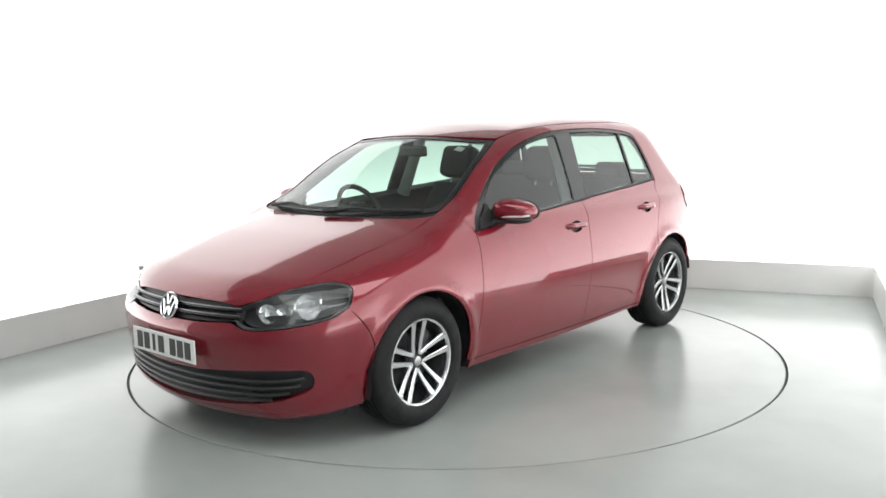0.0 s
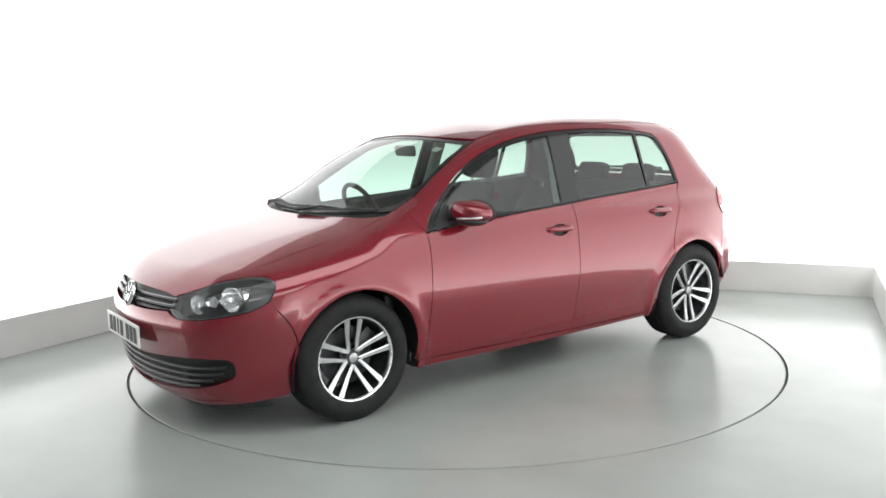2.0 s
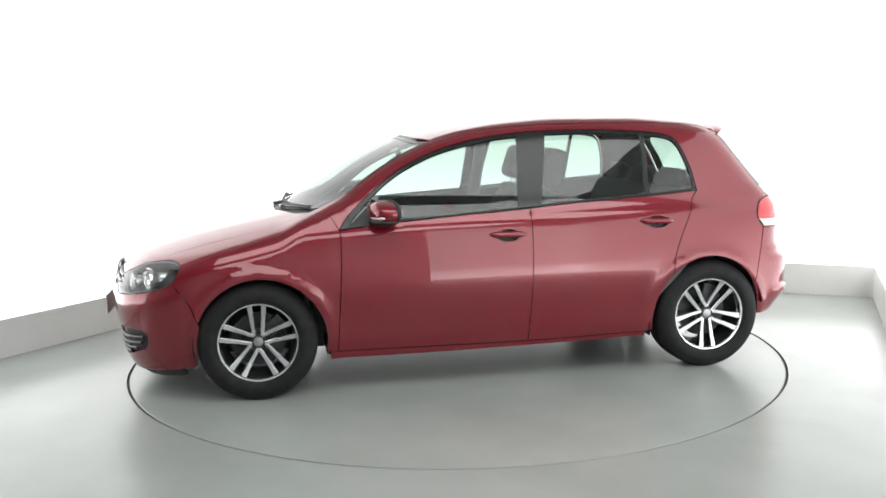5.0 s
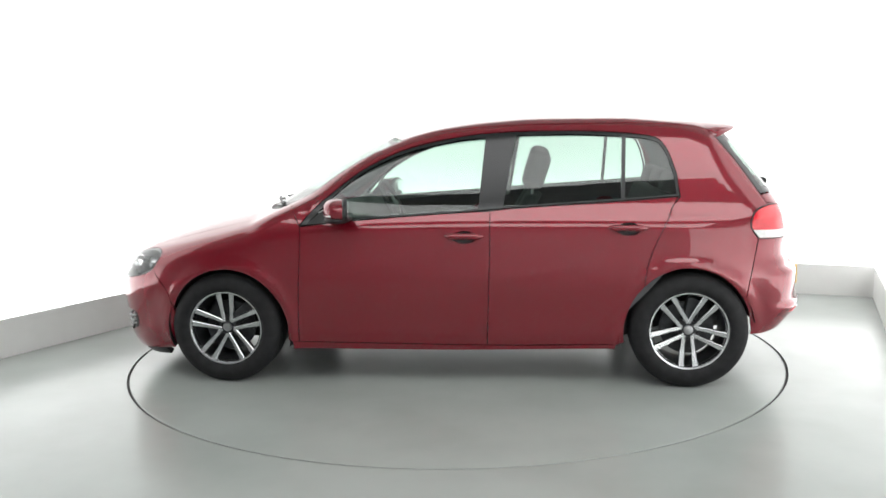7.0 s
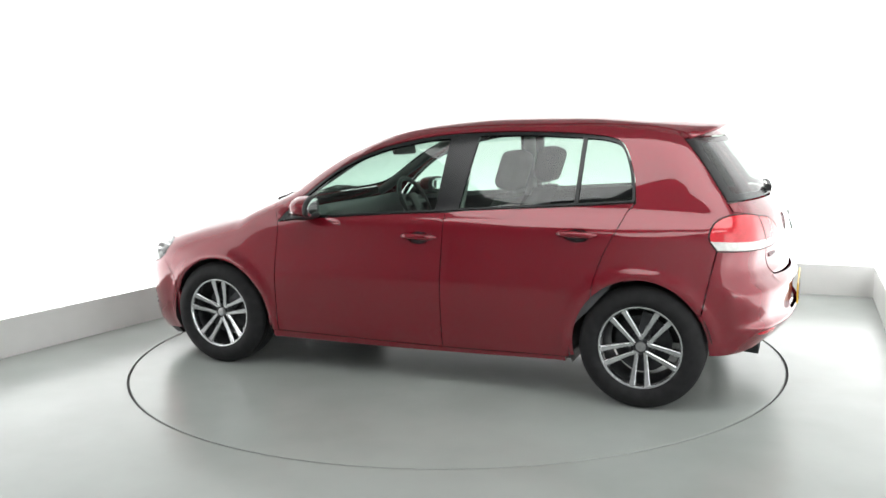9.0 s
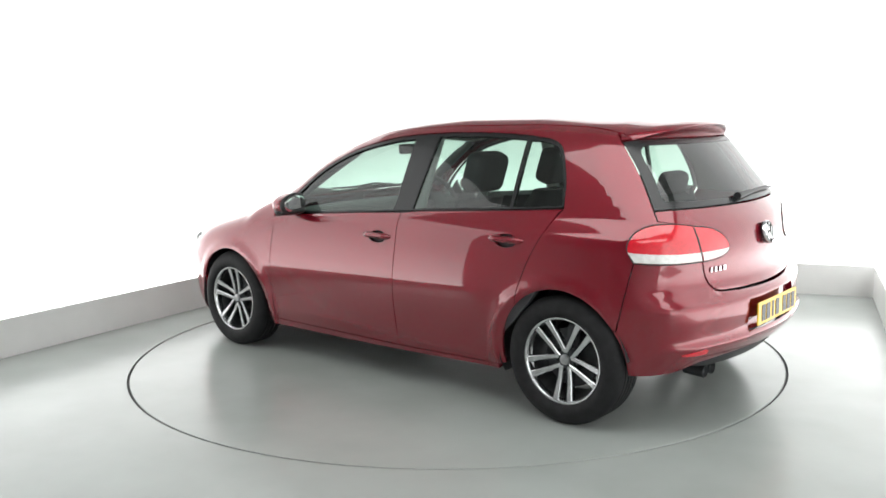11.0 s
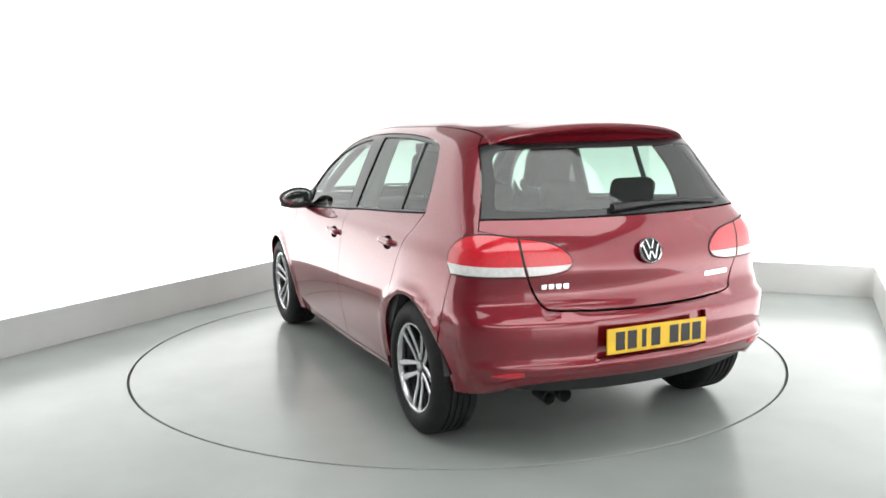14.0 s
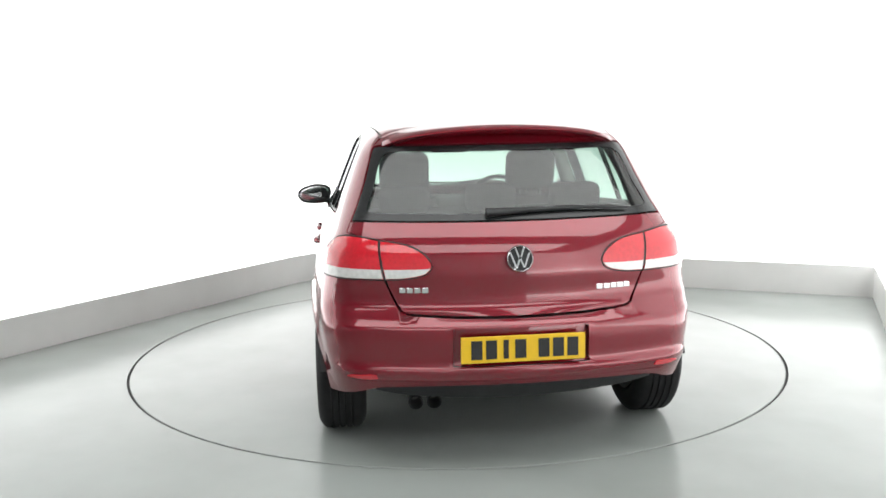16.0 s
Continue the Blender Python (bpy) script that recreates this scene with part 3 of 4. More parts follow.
    panel("lens", f(lampline), NOSE_RAYS, LENS, bowl, "clear cover", off=0.0, depth=0.0)
    panel("rim", f(lampline), NOSE_RAYS, LAMPDARK, bowl, "dark surround", off=-0.004, depth=0.05, gap=0.001,
          holes=[[(p[0], p[1] * 0.94 + 0.62 * 0.06, p[2] * 0.86 + 0.665 * 0.14, *p[3:]) for p in f(lampline)]] if s > 0 else [[(p[0], p[1] * 0.94 - 0.62 * 0.06, p[2] * 0.86 + 0.665 * 0.14, *p[3:]) for p in f(lampline)]])
    web = [(1.82, 0.755, 0.70), (1.90, 0.69, 0.722), (1.96, 0.60, 0.700), (2.02, 0.51, 0.66), (2.03, 0.50, 0.622), (1.99, 0.58, 0.616), (1.91, 0.68, 0.630), (1.83, 0.752, 0.648)]
    panel("inner_bezel", f(web), NOSE_RAYS, REFLECTOR, bowl, "bright inner bezel", off=-0.062, depth=0.01, gap=0, grid=0.025)
    for c, r in (((1.885, 0.705, 0.664), 0.056), ((1.985, 0.550, 0.630), 0.044), ((1.94, 0.632, 0.650), 0.026)):
        prof = [(r, 0.03), (r * 1.03, 0.034), (r * 1.03, 0.02), (r * 0.9, 0.005), (r * 0.65, -0.018), (r * 0.35, -0.03), (0.012, -0.034), (0.012, 0.0), (0.0, 0.004)]
        bm = lathe(prof, 28, "X")
        bmesh.ops.transform(bm, matrix=Matrix.Translation((c[0] - 0.066, s * (c[1] - 0.024), c[2])) @ pose(0, 0, 0, 0, 0, 26 * s), verts=bm.verts)
        part("reflector", bm, REFLECTOR, bowl, "chrome reflector bowl", angle=40)
    # tail lamp on the body, and its half on the tailgate
    whole = TAIL_OUT + TAIL_LOW[1:]
    lamp = panel("tail_lamp", f(whole), TAIL_RAYS, REDLENS, car, "red tail lamp with a pale lower band", off=0.004, grid=0.02)
    band = [(-1.60, 0.80, 0.862, 1), (-1.645, 0.815, 0.816, 1), (-1.75, 0.77, 0.813), (-1.82, 0.68, 0.811), (-1.865, 0.569, 0.81, 1), (-1.85, 0.569, 0.852, 1), (-1.80, 0.68, 0.855), (-1.72, 0.77, 0.858)]
    panel("lens_band", f(band), TAIL_RAYS, WHITELENS, lamp, "pale reversing lens band", off=0.0055, grid=0.02)
    inner = [(-1.80, 0.561, 0.966, 1), (-1.865, 0.561, 0.808, 1), (-1.885, 0.47, 0.812), (-1.90, 0.39, 0.83), (-1.905, 0.366, 0.862), (-1.885, 0.385, 0.905), (-1.85, 0.44, 0.943), (-1.82, 0.51, 0.96)]
    lamp2 = panel("tailgate_lamp", f(inner), TAIL_RAYS, REDLENS, car, "red tail lamp half on the tailgate", off=0.004, grid=0.02)
    band2 = [(-1.85, 0.559, 0.852, 1), (-1.865, 0.559, 0.81, 1), (-1.885, 0.47, 0.814), (-1.90, 0.39, 0.832), (-1.905, 0.368, 0.856, 1), (-1.89, 0.45, 0.853)]
    panel("lens_band", f(band2), TAIL_RAYS, WHITELENS, lamp2, "pale reversing lens band", off=0.0055, grid=0.02)
    for a, b, ln in ((TAIL_OUT, TAIL_LOW[1:], lamp), (inner, [], lamp2)):
        L = smooth_loop(f(a + b), 0.03)
        P = TAIL_RAYS.xyz(TAIL_RAYS.uv(L), 0.001)
        part("gasket", tube([tuple(v) for v in P] + [tuple(P[0])], 0.004, 6), BLACK, ln, "black gasket", angle=60)


def body_ends():
    # bonnet
    half = [T(2.058, 0.0), T(2.046, 0.20)] + HOOD_EDGE + [T(1.06, 0.58), T(1.13, 0.38), T(1.168, 0.20), T(1.18, 0.0)]
    panel("bonnet", both(half), TOP_RAYS, RED, car, grid=0.035)
    panel("roof", both([T(0.392, 0.0), T(0.37, 0.30), T(0.32, 0.47), T(0.29, 0.549, 1)] + ROOF_EDGE[1:] + [T(-1.43, 0.3), T(-1.44, 0.0)]), TOP_RAYS, RED, car, grid=0.04)
    # windscreen with a dark edge
    half = [T(1.15, 0.0), T(1.137, 0.20), T(1.10, 0.38), T(1.025, 0.55), (0.935, 0.662, 0.985, 1), (0.77, 0.65, 1.065), (0.52, 0.606, 1.225), (0.30, 0.551, 1.352, 1), T(0.345, 0.47), T(0.378, 0.30), T(0.398, 0.0)]
    hole = [T(1.11, 0.0), T(1.097, 0.20), T(1.06, 0.38), T(0.985, 0.53), T(0.90, 0.612), T(0.77, 0.626), T(0.53, 0.580), T(0.36, 0.528), T(0.385, 0.45), T(0.415, 0.3), T(0.432, 0.0)]
    panel("windscreen", both(half), TOP_RAYS, GLASS, car, "clear windscreen", grid=0.04, depth=0, off=-0.006)
    panel("sticker", [T(0.455, 0.40, 1), T(0.455, 0.455, 1), T(0.50, 0.46, 1), T(0.50, 0.405, 1)], TOP_RAYS, PLATEWHITE, car, "small pale windscreen sticker", off=-0.0075, depth=0.0, gap=0)
    panel("windscreen_edge", both(half), TOP_RAYS, GLOSSBLACK, car, "black windscreen border", holes=[both(hole)], off=-0.004, depth=0.006)
    panel("cowl", both([T(1.195, 0.0), T(1.18, 0.2), T(1.145, 0.38), T(1.07, 0.58), T(0.985, 0.67, 1), T(0.94, 0.66, 1), T(1.015, 0.55), T(1.09, 0.38), T(1.127, 0.20), T(1.14, 0.0)]), TOP_RAYS, BLACK, car, "black plastic scuttle", off=-0.018, depth=0.01)
    # wipers
    for y0, y1, k in ((-0.50, 0.08, 0), (0.05, 0.60, 1)):
        pts = []
        for i in range(9):
            y = y0 + (y1 - y0) * i / 8
            x = 1.145 - 0.37 * y * y - 0.03 * (i / 8 if not k else i / 8)
            pts.append(T(x, y))
        P = TOP_RAYS.xyz(np.array([(p[0], p[1]) for p in pts]), 0.012)
        w = part("wiper", tube([tuple(v) for v in P], 0.008, 6), BLACK, car, "black wiper blade", angle=60)
        part("wiper_arm", tube([tuple(P[0] + np.array((0.03, 0, 0.0))), tuple((P[2] + P[3]) / 2 + np.array((0, 0, 0.018))), tuple(P[5])], [0.012, 0.008, 0.005], 6), BLACK, w, angle=60)
    # front bumper with the lower intake cut out
    low = [(2.10, 0.0, 0.352), (2.09, 0.21, 0.357), (2.04, 0.45, 0.378), (1.96, 0.65, 0.390), (1.90, 0.735, 0.384), (1.885, 0.755, 0.350), (1.89, 0.745, 0.305), (1.93, 0.68, 0.272), (1.99, 0.55, 0.238), (2.05, 0.28, 0.202), (2.07, 0.0, 0.188)]
    top = [(2.112, 0.0, 0.582), (2.10, 0.20, 0.584), (2.06, 0.41, 0.594, 1)] + LAMP_LOW[::-1][1:]
    half = top + BUMPER_F[-2::-1] + [S(1.592, 0.34), S(1.60, 0.24), S(1.62, 0.185, 1), (1.72, 0.775, 0.175), (1.90, 0.66, 0.155), (2.0, 0.41, 0.142), (2.03, 0.0, 0.135)]
    panel("front_bumper", both(half), NOSE_RAYS, RED, car, holes=[both(low)], grid=0.03, depth=0.03)
    grille = panel("lower_grille", both(low), NOSE_RAYS, BLACK, car, "black slatted lower grille", off=-0.03, depth=0, gap=-0.004)
    for k, z in enumerate((0.222, 0.255, 0.288, 0.321)):
        w = (0.52, 0.62, 0.68, 0.71)[k]
        strip("slat", [(1.9, w * (i / 12 - 1) * 1.0 if i < 12 else w * (i - 12) / 12, z + 0.03 * (abs(i - 12) / 12) ** 2) for i in range(25)], NOSE_RAYS, BLACK, grille, 0.016, -0.008)
    upper = panel("upper_grille", both([(2.06, 0.0, 0.672), (2.05, 0.2, 0.668), (2.012, 0.42, 0.660, 1), (2.05, 0.425, 0.597, 1), (2.09, 0.2, 0.587), (2.10, 0.0, 0.585)]), NOSE_RAYS, BLACK, car, "black slatted radiator grille with bright edges", off=-0.02, depth=0, gap=-0.003)
    for z in (0.612, 0.642):
        pts = [(2.0, 0.425 * (i / 12 - 1), z) for i in range(25)]
        strip("slat", pts, NOSE_RAYS, GLOSSBLACK, upper, 0.022, -0.006)
        strip("bright_edge", [(x, y, zz + 0.009) for x, y, zz in pts], NOSE_RAYS, STEEL, upper, 0.006, 0.002, "bright metal edge")
    # lip under the bumper
    panel("front_lip", both([(2.03, 0.0, 0.140), (2.0, 0.41, 0.146), (1.90, 0.66, 0.160), (1.72, 0.775, 0.18, 1), (1.70, 0.76, 0.13, 1), (1.88, 0.62, 0.115), (1.98, 0.4, 0.105), (2.01, 0.0, 0.10)]), NOSE_RAYS, BLACK, car, "black plastic lip", off=-0.008, depth=0.03)
    # tailgate, rear window, spoiler
    gate = [(-1.80, 0.0, 1.036), (-1.75, 0.40, 1.038), (-1.66, 0.585, 1.04), (-1.622, 0.623, 1.035, 1), (-1.655, 0.649, 0.995, 1), (-1.72, 0.632, 0.985), (-1.80, 0.564, 0.967, 1), (-1.865, 0.564, 0.81), (-1.885, 0.535, 0.72), (-1.905, 0.49, 0.672), (-1.94, 0.35, 0.657), (-1.965, 0.15, 0.652), (-1.97, 0.0, 0.651)]
    panel("tailgate", both(gate), TAIL_RAYS, RED, car, grid=0.03)
    win = [(-1.55, 0.0, 1.352), (-1.53, 0.30, 1.353), (-1.46, 0.50, 1.352), (-1.437, 0.548, 1.345, 1), (-1.54, 0.583, 1.20), (-1.622, 0.621, 1.04, 1), (-1.66, 0.585, 1.043), (-1.75, 0.40, 1.041), (-1.80, 0.0, 1.04)]
    hole = [(-1.57, 0.0, 1.325), (-1.54, 0.28, 1.326), (-1.49, 0.46, 1.322), (-1.50, 0.50, 1.29), (-1.57, 0.523, 1.18), (-1.63, 0.555, 1.085), (-1.66, 0.525, 1.078), (-1.75, 0.35, 1.072), (-1.78, 0.0, 1.07)]
    panel("rear_window", both(win), TAIL_RAYS, GLASS, car, "tinted rear window", off=-0.004, depth=0)
    panel("rear_window_edge", both(win), TAIL_RAYS, GLOSSBLACK, car, "black rear window border", holes=[both(hole)], off=-0.002, depth=0.006)
    head = [(-1.50, 0.0, 1.44), (-1.48, 0.30, 1.43), (-1.42, 0.52, 1.405), (-1.43, 0.552, 1.35, 1), (-1.46, 0.50, 1.356), (-1.53, 0.30, 1.357), (-1.55, 0.0, 1.356)]
    panel("rear_header", both(head), TAIL_RAYS, RED, car)
    # spoiler: a lip that carries the roof on over the rear window
    bm = bmesh.new()
    rows = []
    for i in range(25):
        y = -0.532 + 1.064 * i / 24
        e = 1 - max(0.0, (abs(y) - 0.36) / 0.18) ** 2
        zt = T(-1.40, y)[2]
        b = 0.26 * y * y
        prof = [(-1.405, zt - 0.001), (-1.48 + b * 0.5, zt - 0.009), (-1.52 + b - 0.04 * e, zt - 0.018), (-1.545 + b - 0.08 * e, zt - 0.030), (-1.55 + b - 0.085 * e, zt - 0.040), (-1.545 + b - 0.07 * e, zt - 0.050), (-1.53 + b, zt - 0.072), (-1.44 + b * 0.5, zt - 0.06)]
        rows.append([bm.verts.new((x, y, z)) for x, z in prof])
    for a, b in zip(rows, rows[1:]):
        for k in range(8):
            bm.faces.new((a[k], a[(k + 1) % 8], b[(k + 1) % 8], b[k]))
    bm.faces.new(rows[0])
    bm.faces.new(rows[-1][::-1])
    part("spoiler", bm, RED, car, angle=50)
    # rear bumper with a niche for the number plate
    niche = [(-2.0, 0.0, 0.607), (-1.98, 0.285, 0.607, 1), (-1.98, 0.29, 0.455, 1), (-2.0, 0.0, 0.455)]
    half = [(-1.972, 0.0, 0.646), (-1.967, 0.15, 0.647), (-1.942, 0.35, 0.652), (-1.905, 0.492, 0.667), (-1.882, 0.54, 0.72), (-1.865, 0.567, 0.805, 1)] + [(*p[:2], p[2] - 0.003, *p[3:]) for p in TAIL_LOW[-2::-1]] + BUMPER_R[1:] + arch(ARCH_R0, 146, 178, 5) + [S(-1.614, 0.292, 1), S(-1.70, 0.293), (-1.80, 0.70, 0.312), (-1.87, 0.60, 0.345), (-1.94, 0.35, 0.361), (-1.97, 0.0, 0.364)]
    panel("rear_bumper", both(half), TAIL_RAYS, RED, car, holes=[both(niche)], depth=0.03)
    panel("plate_niche", both(niche), TAIL_RAYS, RED, car, off=-0.022, depth=0, gap=-0.004)
    val = [(-1.97, 0.0, 0.361), (-1.94, 0.35, 0.358), (-1.87, 0.60, 0.342), (-1.85, 0.63, 0.332), (-1.84, 0.56, 0.314), (-1.85, 0.42, 0.296), (-1.88, 0.0, 0.284)]
    panel("rear_valance", both(val), TAIL_RAYS, BLACK, car, "black plastic valance", off=-0.014, depth=0.03)
    for s in (1, -1):
        ref = [(-1.84, s * 0.725, 0.402), (-1.87, s * 0.67, 0.412), (-1.905, s * 0.60, 0.414), (-1.905, s * 0.60, 0.398), (-1.87, s * 0.67, 0.394)]
        panel("reflector", ref, TAIL_RAYS, REDLENS, car, "slim red reflector", off=0.003, depth=0.01, gap=0, grid=0.015)
    # rear wiper
    P = TAIL_RAYS.xyz(TAIL_RAYS.uv(np.array([(-1.7, 0.10 - 0.56 * i / 8, 1.072 + 0.012 * math.sin(i / 8 * 3.14)) for i in range(9)])), 0.016)
    part("rear_wiper", tube([tuple(v) for v in P], [0.02, 0.016, 0.012, 0.010, 0.010, 0.009, 0.008, 0.007, 0.005], 8), BLACK, car, "black rear wiper", angle=60)
    # exhaust tips
    for y in (0.435, 0.355):
        bm = lathe([(0.030, -0.10), (0.032, 0.0), (0.029, 0.003), (0.027, 0.0), (0.026, -0.10)], 24, "X")
        bmesh.ops.transform(bm, matrix=pose(-1.825, y, 0.262, 0, 4, 180), verts=bm.verts)
        part("exhaust_tip", bm, DARKALLOY, car, "dark steel exhaust tip", angle=40)
    # number plates: plain bars in place of characters
    def plate(name, x, z, face, mat, label, tilt):
        e = part(name, box(0, 0, 0, 0.008, 0.52, 0.111, 0.003, 2, pose(0, 0, 0)), mat, car, label)
        e.matrix_basis = pose(x, 0, z, 0, tilt)
        y = -0.195
        for i in range(7):
            wid = 0.022 if i in (2,) else 0.046
            part("mark", box(face * 0.0052, face * y, 0, 0.002, wid, 0.079), INK, e)
            y += 0.061 + (0.036 if i == 3 else 0)
    plate("front_number_plate", 2.146, 0.452, 1, PLATEWHITE, "white front number plate with dark bars", 0)
    plate("rear_number_plate", -2.000, 0.527, -1, PLATEYELLOW, "yellow rear number plate with dark bars", 0)
    # round chrome badges, plain shapes
    for name, x, z, way, tilt, r in (("front_badge", 2.098, 0.628, 1, -16, 0.064), ("rear_badge", -1.938, 0.889, -1, 14, 0.056)):
        bm = lathe([(r, 0.0), (r, 0.008), (r * 0.93, 0.013), (r * 0.86, 0.010), (r * 0.85, 0.004), (0, 0.004), (0, -0.01), (r, -0.01)], 40, "X")
        bd = part(name, bm, GLOSSBLACK, car, "round chrome and black badge", angle=40)
        bd.matrix_basis = pose(x, 0, z, 0, tilt if way > 0 else 0, 0 if way > 0 else 180) @ (Matrix() if way > 0 else pose(0, 0, 0, 0, -tilt))
        part("ring", lathe([(r * 1.02, 0.0), (r * 1.02, 0.009), (r * 0.94, 0.0145), (r * 0.86, 0.010), (r * 0.86, 0.003)], 40, "X"), CHROME, bd, angle=50)
        for a, zz, yy, ln in ((-20, 0.45, 0.20, 0.72), (20, 0.45, -0.20, 0.72), (-20, -0.12, 0.50, 1.2), (20, -0.12, -0.50, 1.2), (20, -0.36, 0.16, 0.70), (-20, -0.36, -0.16, 0.70)):
            part("bar", box(0.008, yy * r, zz * r, 0.006, r * 0.17, r * ln, 0.002, 1, pose(0, 0, 0, a)), CHROME, bd)
    # small bright lettering on the tailgate, as plain bars
    for y0, n, z in ((0.505, 4, 0.762), (-0.355, 5, 0.752)):
        for i in range(n):
            y = y0 - 0.036 * i
            P = TAIL_RAYS.xyz(TAIL_RAYS.uv(np.array([(-1.9, y, z)])), 0.002)[0]
            part("tailgate_mark", box(P[0], P[1], P[2], 0.004, 0.026, 0.022, 0.001, 1), CHROME, car, "small bright badge bar")


def mirror_shell(s, x0, depth, sy, sz, flat):
    """A rounded box with a slimmer outer end; its rear is cut flat."""
    bm = bmesh.new()
    bmesh.ops.create_uvsphere(bm, u_segments=28, v_segments=18, radius=1.0)
    for v in bm.verts:
        x, y, z = v.co
        k = 2.7
        g = (abs(x) ** k + abs(y) ** k + abs(z) ** k) ** (-1 / k)
        x, y, z = max(x * g, flat), y * g, z * g
        v.co = (x0 + depth * x - 0.022 * y, s * (0.905 + sy * y), 0.990 + sz * z * (1 - 0.24 * max(0, y) - 0.10 * max(0, -y)) - 0.006 * y)
    return bm


def build_mirror(s):
    """Door mirror: red cap, black base and arm, pale indicator strip."""
    cap = part("door_mirror", mirror_shell(s, 0.60, 0.080, 0.112, 0.062, -0.55), RED, car, "red door mirror with black base and pale indicator strip", angle=60)
    low = tube([(0.655, s * 0.80, 0.925), (0.64, s * 0.85, 0.935), (0.62, s * 0.91, 0.948)], [0.03, 0.026, 0.03], 10, None, 0.6)
    part("arm", low, BLACK, cap, angle=50)
    part("bezel", mirror_shell(s, 0.562, 0.022, 0.113, 0.064, -0.9), BLACK, cap, "black mirror bezel", angle=50)
    part("mirror_glass", mirror_shell(s, 0.545, 0.005, 0.096, 0.051, -0.9), CHROME, cap, "mirror glass", angle=50)
    bm = bmesh.new()
    bmesh.ops.create_uvsphere(bm, u_segments=24, v_segments=10, radius=1.0)
    bmesh.ops.transform(bm, matrix=pose(0.60, s * 0.898, 0.944) @ Matrix.Diagonal((0.074, 0.108, 0.027, 1)), verts=bm.verts)
    part("lower_shell", bm, BLACK, cap, smooth=True)
    pts = [(0.672 - 0.055 * (i / 10) ** 2.5, s * (0.875 + 0.135 * i / 10), 0.962 + 0.006 * i / 10) for i in range(11)]
    part("indicator", tube(pts, [0.008] * 10 + [0.005], 8), WHITELENS, cap, "pale indicator strip", angle=60)
    # triangular black foot where the mirror meets the glass
    panel("mirror_foot", [(p[0], s * p[1], *p[2:]) for p in [S(0.80, 0.905, 1), S(0.64, 0.918, 1), S(0.655, 1.03, 1)]], SideRays(s), BLACK, cap, off=0.002, gap=0, depth=0.01)


